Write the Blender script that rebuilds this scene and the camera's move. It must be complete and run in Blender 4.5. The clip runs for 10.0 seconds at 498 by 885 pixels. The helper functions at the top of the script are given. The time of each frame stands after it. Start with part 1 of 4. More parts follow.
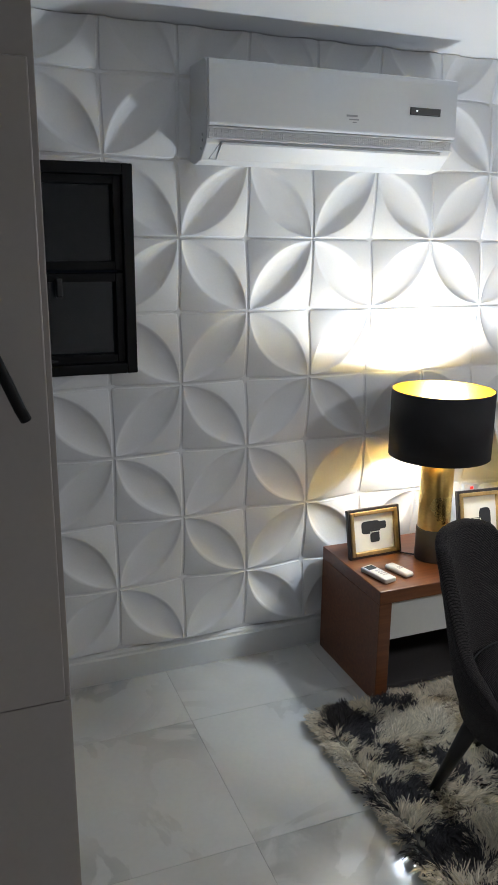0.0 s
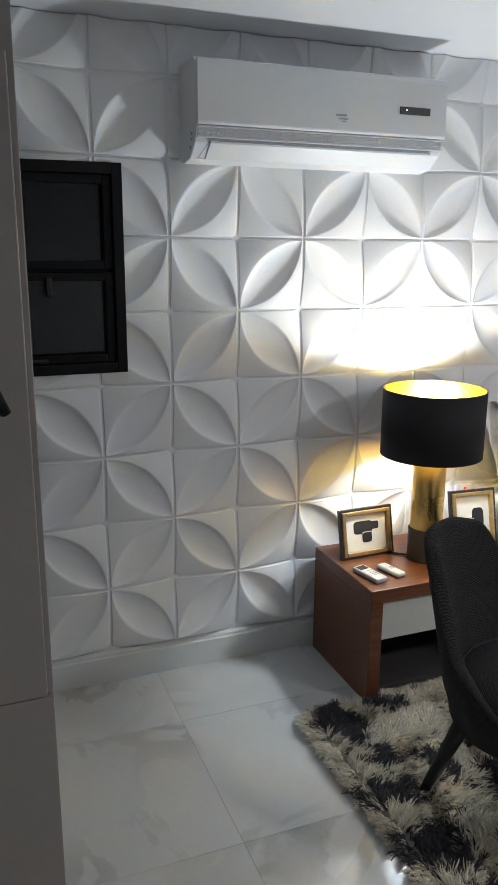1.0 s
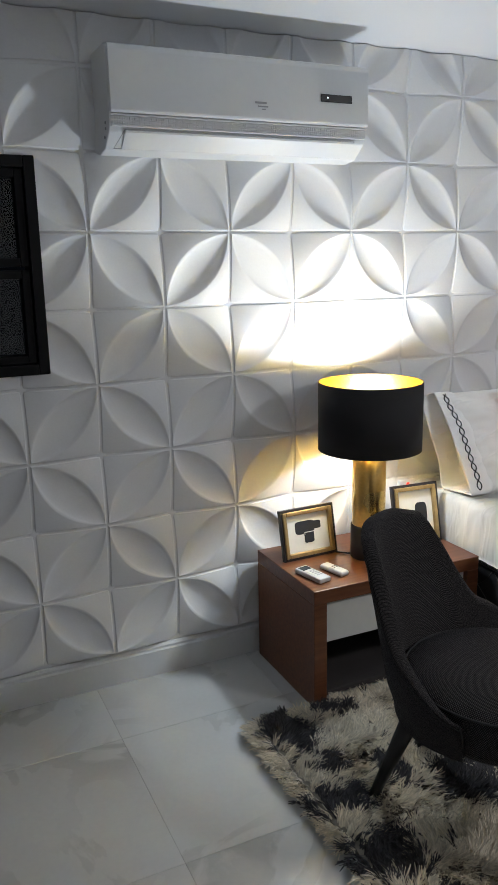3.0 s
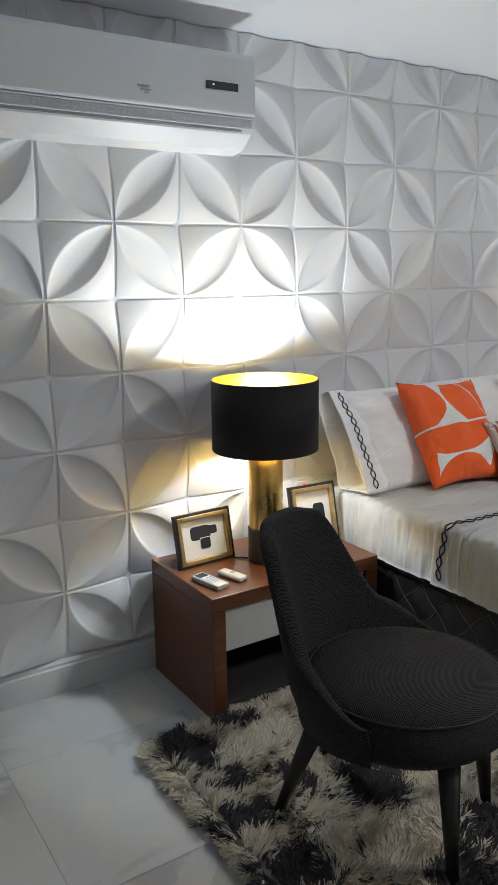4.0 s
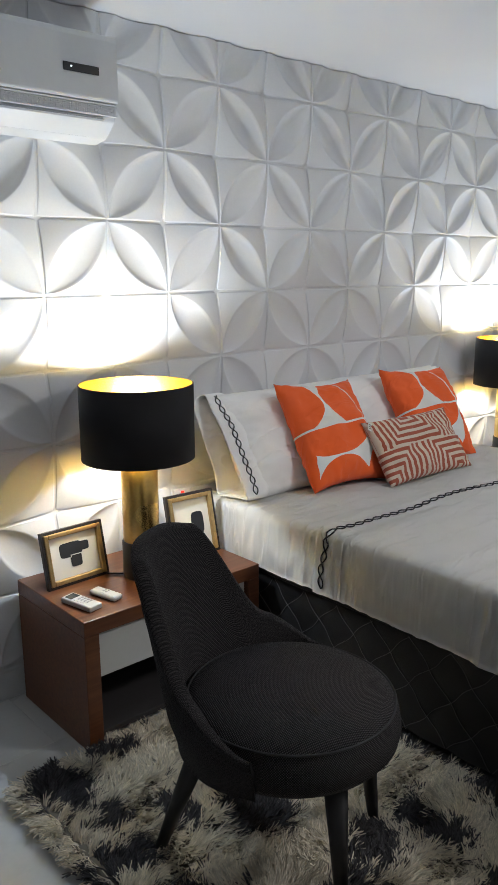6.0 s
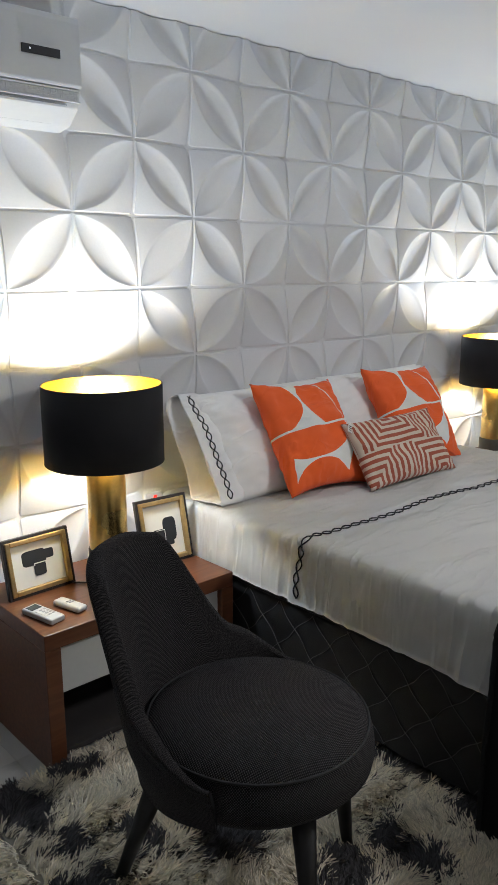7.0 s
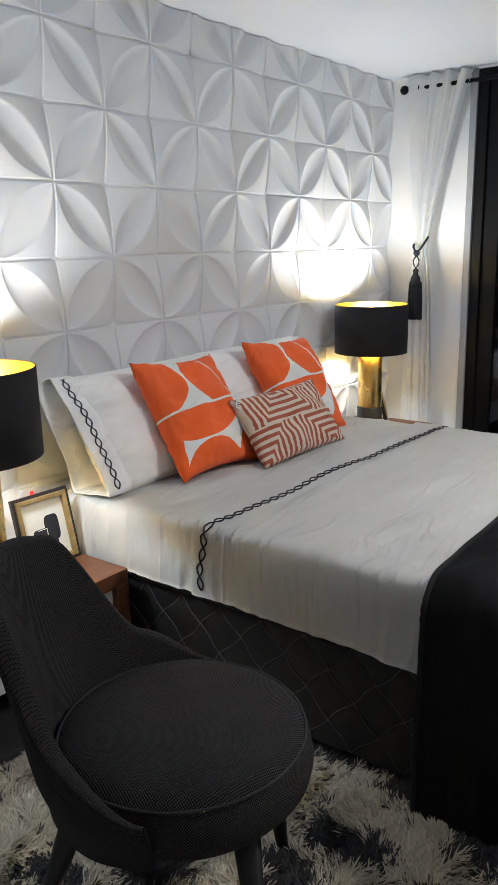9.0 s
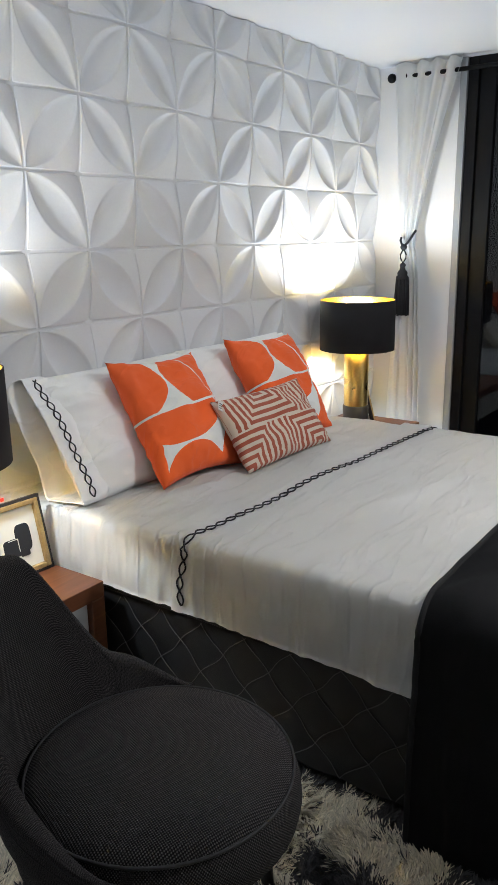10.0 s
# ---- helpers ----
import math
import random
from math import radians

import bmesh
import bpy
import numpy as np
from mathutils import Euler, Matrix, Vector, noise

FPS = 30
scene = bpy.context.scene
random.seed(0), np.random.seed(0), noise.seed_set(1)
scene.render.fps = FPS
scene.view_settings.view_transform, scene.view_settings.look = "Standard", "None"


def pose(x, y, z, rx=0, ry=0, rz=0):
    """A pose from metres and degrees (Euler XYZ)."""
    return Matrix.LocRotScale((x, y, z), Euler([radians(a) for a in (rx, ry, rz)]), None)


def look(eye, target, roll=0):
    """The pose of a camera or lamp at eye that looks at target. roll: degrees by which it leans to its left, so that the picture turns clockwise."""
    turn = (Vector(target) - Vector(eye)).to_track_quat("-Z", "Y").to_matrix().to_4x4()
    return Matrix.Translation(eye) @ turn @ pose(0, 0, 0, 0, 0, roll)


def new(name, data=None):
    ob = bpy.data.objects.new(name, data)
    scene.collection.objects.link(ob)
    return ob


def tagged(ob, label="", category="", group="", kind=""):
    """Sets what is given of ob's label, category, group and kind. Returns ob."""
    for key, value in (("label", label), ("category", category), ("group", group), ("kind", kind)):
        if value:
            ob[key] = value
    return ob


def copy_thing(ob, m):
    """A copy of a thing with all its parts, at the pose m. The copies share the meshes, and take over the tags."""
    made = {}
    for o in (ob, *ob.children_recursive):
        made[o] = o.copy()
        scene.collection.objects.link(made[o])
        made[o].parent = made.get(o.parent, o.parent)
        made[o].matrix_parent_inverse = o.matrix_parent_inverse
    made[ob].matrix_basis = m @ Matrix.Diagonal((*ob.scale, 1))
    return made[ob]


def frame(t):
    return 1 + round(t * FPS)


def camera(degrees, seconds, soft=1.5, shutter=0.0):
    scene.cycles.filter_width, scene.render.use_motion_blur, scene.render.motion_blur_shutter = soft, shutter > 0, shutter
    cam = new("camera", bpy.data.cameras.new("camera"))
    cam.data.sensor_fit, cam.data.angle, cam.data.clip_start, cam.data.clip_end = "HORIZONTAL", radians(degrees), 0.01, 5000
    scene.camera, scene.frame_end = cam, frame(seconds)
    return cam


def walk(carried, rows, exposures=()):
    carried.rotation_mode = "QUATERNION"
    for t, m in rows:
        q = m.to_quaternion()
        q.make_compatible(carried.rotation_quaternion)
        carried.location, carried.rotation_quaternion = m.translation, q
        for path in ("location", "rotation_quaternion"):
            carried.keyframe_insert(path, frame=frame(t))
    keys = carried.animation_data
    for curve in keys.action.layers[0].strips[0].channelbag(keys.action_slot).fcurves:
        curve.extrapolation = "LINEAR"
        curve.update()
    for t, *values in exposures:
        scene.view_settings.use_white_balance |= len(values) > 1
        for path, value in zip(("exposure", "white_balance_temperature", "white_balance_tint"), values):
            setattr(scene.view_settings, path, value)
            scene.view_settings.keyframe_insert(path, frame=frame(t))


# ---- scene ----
cam = camera(36.0, 10.0)
PATH = [
    (0, (-0.756, -2.602, 1.625), (-0.047, -0.803, 1.114), 0.5),
    (0.5, (-0.743, -2.605, 1.615), (-0.033, -0.805, 1.11), 0.5),
    (1, (-0.72, -2.617, 1.602), (-0.014, -0.813, 1.106), 0.4),
    (1.5, (-0.707, -2.619, 1.589), (0.006, -0.815, 1.099), 0.1),
    (2, (-0.702, -2.603, 1.589), (0.038, -0.813, 1.093), -0.1),
    (2.2, (-0.671, -2.61, 1.589), (0.059, -0.815, 1.093), -0.1),
    (3.3, (-0.604, -2.552, 1.481), (0.28, -0.812, 1.045), -1.2),
    (3.5, (-0.59, -2.533, 1.461), (0.35, -0.82, 1.033), -0.9),
    (4, (-0.556, -2.483, 1.454), (0.5, -0.838, 1.027), -0.8),
    (4.5, (-0.553, -2.444, 1.475), (0.599, -0.868, 1.039), -0.1),
    (5, (-0.547, -2.424, 1.466), (0.678, -0.905, 1.029), -0.2),
    (5.5, (-0.514, -2.404, 1.466), (0.765, -0.93, 1.028), -0.5),
    (7, (-0.329, -2.344, 1.455), (0.982, -0.901, 1.008), -0.1),
    (7.5, (-0.299, -2.303, 1.428), (1.051, -0.895, 0.99), -1.0),
    (8, (-0.287, -2.244, 1.418), (1.146, -0.921, 0.977), -2.0),
    (8.5, (-0.282, -2.179, 1.41), (1.219, -0.937, 0.956), -1.9),
    (9, (-0.273, -2.136, 1.412), (1.278, -0.977, 0.912), -1.3),
    (9.5, (-0.216, -2.087, 1.407), (1.349, -0.951, 0.897), -1.2),
    (10, (-0.168, -2.054, 1.422), (1.406, -0.937, 0.899), -0.9),
]
walk(cam, [(t, look(eye, target, roll)) for t, eye, target, roll in PATH],
     exposures=[(0.0, 0.36), (2.0, 0.30), (4.0, 0.11), (7.5, 0.03), (8.5, 0.14), (10.0, 0.32)])

# ---- light ----
world = bpy.data.worlds.new("night")
scene.world = world
world.use_nodes = True
world.node_tree.nodes["Background"].inputs[0].default_value = (0.010, 0.013, 0.020, 1)
world.node_tree.nodes["Background"].inputs[1].default_value = 0.1
LAMP_WATTS = 22.0
LAMP_SPOTS = ((0.92, -0.29), (3.31, -0.265))
for lx, ly in LAMP_SPOTS:
    bulb_light = bpy.data.lights.new("bulb_light", "POINT")
    bulb_light.energy, bulb_light.color, bulb_light.shadow_soft_size = LAMP_WATTS, (0.67, 0.82, 1.0), 0.040
    new("bulb_light", bulb_light).location = (lx, ly, 1.014)
# unseen round ceiling light, added as fill from above for bed and floor
FILL_SPOT = (2.25, -2.5)
down = bpy.data.lights.new("ceiling_light_glow", "AREA")
down.energy, down.color, down.shape, down.size = 28.0, (0.96, 0.96, 0.97), "DISK", 0.42
new("ceiling_light_glow", down).matrix_world = pose(*FILL_SPOT, 2.225)

# ---- materials ----
def nodes_of(m):
    m.use_nodes = True
    return m.node_tree.nodes, m.node_tree.links, m.node_tree.nodes["Principled BSDF"]


def surface(name, colour, rough=0.5, metal=0.0, coarse=3.0, fine=60.0, vary=0.12, bump=0.15, depth=0.002, each=0.0, coat=0.0, sheen=0.0):
    """A plain surface: base colour varied at two scales, uneven gloss, fine relief; each: variation from piece to piece."""
    m = bpy.data.materials.new(name)
    n, l, b = nodes_of(m)
    co = n.new("ShaderNodeTexCoord")
    big, small = n.new("ShaderNodeTexNoise"), n.new("ShaderNodeTexNoise")
    big.inputs["Scale"].default_value, small.inputs["Scale"].default_value = coarse, fine
    big.inputs["Detail"].default_value = small.inputs["Detail"].default_value = 4
    l.new(co.outputs["Object"], big.inputs["Vector"]), l.new(co.outputs["Object"], small.inputs["Vector"])
    mix = n.new("ShaderNodeMath")
    mix.operation = "MULTIPLY_ADD"
    mix.inputs[1].default_value = 0.6
    half = n.new("ShaderNodeMath")
    half.operation, half.inputs[1].default_value = "MULTIPLY", 0.4
    l.new(small.outputs["Fac"], half.inputs[0])
    l.new(big.outputs["Fac"], mix.inputs[0]), l.new(half.outputs[0], mix.inputs[2])
    ramp = n.new("ShaderNodeMapRange")
    ramp.inputs["From Min"].default_value, ramp.inputs["From Max"].default_value = 0.3, 0.7
    ramp.inputs["To Min"].default_value, ramp.inputs["To Max"].default_value = 1 - vary, 1 + vary * 0.5
    l.new(mix.outputs[0], ramp.inputs["Value"])
    tone = n.new("ShaderNodeVectorMath")
    tone.operation = "SCALE"
    tone.inputs[0].default_value = colour
    l.new(ramp.outputs[0], tone.inputs["Scale"])
    out = tone.outputs[0]
    if each:
        info = n.new("ShaderNodeObjectInfo")
        rnd = n.new("ShaderNodeMapRange")
        rnd.inputs["To Min"].default_value, rnd.inputs["To Max"].default_value = 1 - each, 1 + each * 0.3
        l.new(info.outputs["Random"], rnd.inputs["Value"])
        t2 = n.new("ShaderNodeVectorMath")
        t2.operation = "SCALE"
        l.new(out, t2.inputs[0]), l.new(rnd.outputs[0], t2.inputs["Scale"])
        out = t2.outputs[0]
    l.new(out, b.inputs["Base Color"])
    gloss = n.new("ShaderNodeMapRange")
    gloss.inputs["From Min"].default_value, gloss.inputs["From Max"].default_value = 0.3, 0.7
    gloss.inputs["To Min"].default_value, gloss.inputs["To Max"].default_value = max(0.0, rough * 0.85), min(1.0, rough * 1.15)
    l.new(big.outputs["Fac"], gloss.inputs["Value"]), l.new(gloss.outputs[0], b.inputs["Roughness"])
    b.inputs["Metallic"].default_value = metal
    b.inputs["Coat Weight"].default_value = coat
    b.inputs["Sheen Weight"].default_value = sheen
    if bump:
        bp = n.new("ShaderNodeBump")
        bp.inputs["Strength"].default_value, bp.inputs["Distance"].default_value = bump, depth
        l.new(small.outputs["Fac"], bp.inputs["Height"]), l.new(bp.outputs[0], b.inputs["Normal"])
    return m


def math_node(n, l, op, a, b=None, c=None):
    k = n.new("ShaderNodeMath")
    k.operation = op
    for i, v in enumerate((a, b, c)):
        if v is None:
            continue
        if isinstance(v, (int, float)):
            k.inputs[i].default_value = v
        else:
            l.new(v, k.inputs[i])
    return k.outputs[0]


def wood_material():
    m = surface("walnut_wood", (0.23, 0.085, 0.033), 0.33, vary=0.2, bump=0.05)
    n, l, b = nodes_of(m)
    co, mp = n.new("ShaderNodeTexCoord"), n.new("ShaderNodeMapping")
    mp.inputs["Scale"].default_value = (3, 34, 34)
    l.new(co.outputs["Object"], mp.inputs["Vector"])
    grain = n.new("ShaderNodeTexNoise")
    grain.inputs["Scale"].default_value, grain.inputs["Detail"].default_value, grain.inputs["Distortion"].default_value = 2.2, 6, 0.6
    l.new(mp.outputs[0], grain.inputs["Vector"])
    cr = n.new("ShaderNodeValToRGB")
    cr.color_ramp.elements[0].position, cr.color_ramp.elements[0].color = 0.3, (0.115, 0.038, 0.016, 1)
    cr.color_ramp.elements[1].position, cr.color_ramp.elements[1].color = 0.72, (0.18, 0.064, 0.026, 1)
    l.new(grain.outputs["Fac"], cr.inputs[0]), l.new(cr.outputs[0], b.inputs["Base Color"])
    return m


def marble_material():
    m = surface("polished_porcelain", (0.62, 0.63, 0.62), 0.1, vary=0.06, bump=0.0, each=0.05)
    n, l, b = nodes_of(m)
    src = b.inputs["Base Color"].links[0].from_socket
    co, info = n.new("ShaderNodeTexCoord"), n.new("ShaderNodeObjectInfo")
    shift = n.new("ShaderNodeVectorMath")
    shift.operation = "ADD"
    rnd = math_node(n, l, "MULTIPLY", info.outputs["Random"], 37.0)
    l.new(co.outputs["Object"], shift.inputs[0]), l.new(rnd, shift.inputs[1])
    wob = n.new("ShaderNodeTexNoise")
    wob.inputs["Scale"].default_value, wob.inputs["Detail"].default_value, wob.inputs["Distortion"].default_value = 1.6, 7, 1.4
    l.new(shift.outputs[0], wob.inputs["Vector"])
    vein = math_node(n, l, "ABSOLUTE", math_node(n, l, "SUBTRACT", wob.outputs["Fac"], 0.5))
    mask = n.new("ShaderNodeMapRange")
    mask.inputs["From Min"].default_value, mask.inputs["From Max"].default_value = 0.0, 0.045
    mask.inputs["To Min"].default_value, mask.inputs["To Max"].default_value = 0.58, 1.0
    l.new(vein, mask.inputs["Value"])
    soft = n.new("ShaderNodeTexNoise")
    soft.inputs["Scale"].default_value = 2.3
    l.new(shift.outputs[0], soft.inputs["Vector"])
    keep = math_node(n, l, "MAXIMUM", mask.outputs[0], math_node(n, l, "MULTIPLY_ADD", soft.outputs["Fac"], 0.9, 0.45))
    t = n.new("ShaderNodeVectorMath")
    t.operation = "SCALE"
    l.new(src, t.inputs[0]), l.new(math_node(n, l, "MINIMUM", keep, 1.0), t.inputs["Scale"]), l.new(t.outputs[0], b.inputs["Base Color"])
    return m


def woven_material(name, dark, light, scale, rough=0.85):
    """A ribbed weave: fine threads in two directions."""
    m = surface(name, dark, rough, vary=0.1, bump=0.0)
    n, l, b = nodes_of(m)
    b.inputs["Specular IOR Level"].default_value = 0.25
    uv = n.new("ShaderNodeUVMap")
    sep = n.new("ShaderNodeSeparateXYZ")
    l.new(uv.outputs[0], sep.inputs[0])
    wave = [math_node(n, l, "SINE", math_node(n, l, "MULTIPLY", s, scale)) for s in (sep.outputs[0], sep.outputs[1])]
    h = math_node(n, l, "MULTIPLY", wave[0], wave[1])
    f = n.new("ShaderNodeMapRange")
    f.inputs["From Min"].default_value, f.inputs["From Max"].default_value = 0.0, 0.6
    l.new(h, f.inputs["Value"])
    mix = n.new("ShaderNodeMix")
    mix.data_type = "RGBA"
    l.new(f.outputs[0], mix.inputs[0])
    mix.inputs[6].default_value, mix.inputs[7].default_value = (*dark, 1), (*light, 1)
    l.new(mix.outputs[2], b.inputs["Base Color"])
    bp = n.new("ShaderNodeBump")
    bp.inputs["Strength"].default_value, bp.inputs["Distance"].default_value = 0.6, 0.002
    l.new(h, bp.inputs["Height"]), l.new(bp.outputs[0], b.inputs["Normal"])
    return m


def print_cloth(name, ground, ink, mask_of):
    """A printed cotton: mask_of(nodes, links, u, v) gives the mask of the ink, in the cloth's own UV."""
    m = surface(name, ground, 0.85, coarse=8, fine=420, vary=0.08, bump=0.25, depth=0.001, sheen=0.1)
    n, l, b = nodes_of(m)
    src = b.inputs["Base Color"].links[0].from_socket
    uv, sep = n.new("ShaderNodeUVMap"), n.new("ShaderNodeSeparateXYZ")
    l.new(uv.outputs[0], sep.inputs[0])
    mix = n.new("ShaderNodeMix")
    mix.data_type = "RGBA"
    l.new(mask_of(n, l, sep.outputs[0], sep.outputs[1]), mix.inputs[0])
    l.new(src, mix.inputs[6])
    mix.inputs[7].default_value = (*ink, 1)
    l.new(mix.outputs[2], b.inputs["Base Color"])
    return m


def petal_print(n, l, u, v):
    """Large petals: discs, a half disc and leaves with thin gaps between them."""
    def mt(op, a, b=None, c=None):
        return math_node(n, l, op, a, b, c)

    def disc(cx, cy, ru, rv):
        return mt("LESS_THAN", mt("ADD", mt("POWER", mt("DIVIDE", mt("SUBTRACT", u, cx), ru), 2.0), mt("POWER", mt("DIVIDE", mt("SUBTRACT", v, cy), rv), 2.0)), 1.0)

    def both(a, b):
        return mt("MULTIPLY", a, b)
    level = mt("MULTIPLY_ADD", u, -0.06, v)
    upper, lower = mt("GREATER_THAN", level, 0.512), mt("LESS_THAN", level, 0.494)
    dv = mt("POWER", mt("DIVIDE", mt("SUBTRACT", v, 0.57), 0.4), 2.0)
    slit = mt("GREATER_THAN", mt("ABSOLUTE", mt("SUBTRACT", mt("MULTIPLY_ADD", dv, -0.19, 0.84), u)), 0.010)
    top = both(both(disc(0.70, 0.80, 0.31, 0.275), slit), upper)
    side = both(disc(-0.02, 0.765, 0.385, 0.27), upper)
    corner = disc(1.07, 0.84, 0.15, 0.22)
    half = both(disc(0.31, 0.525, 0.53, 0.265), lower)
    foot = disc(0.38, 0.02, 0.33, 0.225)
    strip = both(mt("LESS_THAN", u, 0.065), lower)
    dl = mt("POWER", mt("DIVIDE", mt("SUBTRACT", 0.55, v), 0.48), 2.0)
    leaf = both(mt("GREATER_THAN", mt("MULTIPLY_ADD", dl, 0.21, u), 0.872), lower)
    m = top
    for k in (side, corner, half, foot, strip, leaf):
        m = mt("MAXIMUM", m, k)
    return m


def maze_print(n, l, u, v):
    """Nested arches in the lower half, nested troughs half a step along in the upper half."""
    def nest(centre, height):
        w = math_node(n, l, "PINGPONG", math_node(n, l, "ADD", u, 1.6 - centre), 0.40)
        return math_node(n, l, "MAXIMUM", math_node(n, l, "MULTIPLY", w, 1.75), height)
    lower = nest(0.02, v)
    upper = nest(0.42, math_node(n, l, "SUBTRACT", 1.0, v))
    pick = math_node(n, l, "GREATER_THAN", v, 0.5)
    f = math_node(n, l, "ADD", math_node(n, l, "MULTIPLY", upper, pick), math_node(n, l, "MULTIPLY", lower, math_node(n, l, "SUBTRACT", 1.0, pick)))
    return math_node(n, l, "GREATER_THAN", math_node(n, l, "FRACT", math_node(n, l, "MULTIPLY", f, 10.5)), 0.47)


def glass_material(name, ior):
    m = bpy.data.materials.new(name)
    n, l, b = nodes_of(m)
    b.inputs["Base Color"].default_value = (0.35, 0.37, 0.38, 1)
    b.inputs["Roughness"].default_value, b.inputs["Transmission Weight"].default_value, b.inputs["IOR"].default_value = 0.02, 1.0, ior
    return m


def glow_material(name, colour, strength):
    m = bpy.data.materials.new(name)
    n, l, b = nodes_of(m)
    b.inputs["Base Color"].default_value = (*colour, 1)
    b.inputs["Emission Color"].default_value, b.inputs["Emission Strength"].default_value = (*colour, 1), strength
    return m


def creased(m, scale, depth):
    """Adds soft ridged creases to a cloth's relief."""
    n, l, b = nodes_of(m)
    co, tex = n.new("ShaderNodeTexCoord"), n.new("ShaderNodeTexNoise")
    tex.inputs["Scale"].default_value, tex.inputs["Detail"].default_value, tex.inputs["Distortion"].default_value = scale, 2.0, 0.5
    mp = n.new("ShaderNodeMapping")
    mp.inputs["Rotation"].default_value, mp.inputs["Scale"].default_value = (0, 0, 0.3), (0.55, 2.4, 0.22)
    l.new(co.outputs["Object"], mp.inputs["Vector"]), l.new(mp.outputs[0], tex.inputs["Vector"])
    ridge = math_node(n, l, "SUBTRACT", 1.0, math_node(n, l, "MULTIPLY", math_node(n, l, "ABSOLUTE", math_node(n, l, "SUBTRACT", tex.outputs["Fac"], 0.5)), 9.0))
    sharp = math_node(n, l, "POWER", math_node(n, l, "MAXIMUM", ridge, 0.0), 1.6)
    bp = n.new("ShaderNodeBump")
    bp.inputs["Strength"].default_value, bp.inputs["Distance"].default_value = 0.35, depth
    l.new(sharp, bp.inputs["Height"])
    old = b.inputs["Normal"].links[0].from_socket
    l.new(old, bp.inputs["Normal"]), l.new(bp.outputs[0], b.inputs["Normal"])
    return m


def strand_varied(m, low, high):
    """Tone that differs from strand to strand."""
    n, l, b = nodes_of(m)
    src = b.inputs["Base Color"].links[0].from_socket
    geo, rng_ = n.new("ShaderNodeNewGeometry"), n.new("ShaderNodeMapRange")
    rng_.inputs["To Min"].default_value, rng_.inputs["To Max"].default_value = low, high
    l.new(geo.outputs["Random Per Island"], rng_.inputs["Value"])
    t = n.new("ShaderNodeVectorMath")
    t.operation = "SCALE"
    l.new(src, t.inputs[0]), l.new(rng_.outputs[0], t.inputs["Scale"]), l.new(t.outputs[0], b.inputs["Base Color"])
    return m


PANEL = surface("white_matt_panel", (0.78, 0.78, 0.79), 0.55, coarse=5, fine=140, vary=0.05, bump=0.12, depth=0.001, each=0.035)
PAINT = surface("white_wall_paint", (0.78, 0.78, 0.79), 0.6, coarse=2, fine=160, vary=0.05, bump=0.1, depth=0.001)
CEILING = surface("ceiling_paint", (0.8, 0.81, 0.83), 0.7, coarse=1.5, fine=200, vary=0.04, bump=0.08, depth=0.001)
SKIRT = surface("satin_white_skirting", (0.74, 0.75, 0.75), 0.35, vary=0.05, bump=0.03)
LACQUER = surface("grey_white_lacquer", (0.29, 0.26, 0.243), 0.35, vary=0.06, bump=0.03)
TILE = marble_material()
GROUT = surface("grey_grout", (0.58, 0.58, 0.57), 0.9, vary=0.15)
WOOD = wood_material()
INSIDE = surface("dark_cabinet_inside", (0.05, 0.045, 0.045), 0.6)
DRAWER = surface("white_drawer_front", (0.62, 0.62, 0.60), 0.4, vary=0.05, bump=0.03)
AC_WHITE = surface("white_plastic", (0.72, 0.73, 0.74), 0.32, vary=0.04, bump=0.02)
AC_GREY = surface("grey_plastic", (0.34, 0.35, 0.36), 0.45, vary=0.06, bump=0.02)
BLACK_PLASTIC = surface("black_plastic", (0.012, 0.012, 0.013), 0.3, vary=0.1, bump=0.02)
BLACK_METAL = surface("black_powder_coated_metal", (0.003, 0.003, 0.0035), 0.5, vary=0.15, bump=0.05)
BLACK_METAL.node_tree.nodes["Principled BSDF"].inputs["Specular IOR Level"].default_value = 0.2
GLASS, DOOR_GLASS = glass_material("window_glass", 1.45), glass_material("door_glass", 1.52)
GOLD_BODY = surface("brushed_brass", (0.70, 0.48, 0.17), 0.30, metal=1.0, coarse=6, fine=90, vary=0.2, bump=0.06)
GOLD_INSIDE = surface("gold_foil_lining", (0.98, 0.65, 0.15), 0.24, metal=1.0, vary=0.08, bump=0.05)
SHADE_BLACK = surface("black_shade_fabric", (0.009, 0.008, 0.009), 0.85, fine=300, vary=0.15, bump=0.2, depth=0.001)
CONCRETE = surface("dark_bronze", (0.05, 0.045, 0.042), 0.5, vary=0.2, bump=0.1)
BULB = glow_material("glowing_bulb", (1.0, 0.93, 0.82), 30.0)
FRAME_GOLD = surface("aged_gold_leaf", (0.52, 0.36, 0.16), 0.35, metal=0.8, coarse=30, fine=200, vary=0.3, bump=0.1)
FRAME_DARK = surface("dark_wood_edge", (0.022, 0.016, 0.014), 0.4, vary=0.2)
MAT_BOARD = surface("white_paper", (0.72, 0.71, 0.67), 0.8, vary=0.05, bump=0.05)
INK = surface("black_ink", (0.015, 0.016, 0.02), 0.75, vary=0.2, bump=0.05)
REMOTE_GREY = surface("pale_grey_plastic", (0.55, 0.56, 0.56), 0.4, vary=0.05, bump=0.02)
LCD = surface("lcd_screen", (0.06, 0.07, 0.07), 0.2, vary=0.1, bump=0)
WEAVE = woven_material("charcoal_weave", (0.006, 0.0055, 0.006), (0.082, 0.073, 0.073), 1050.0)
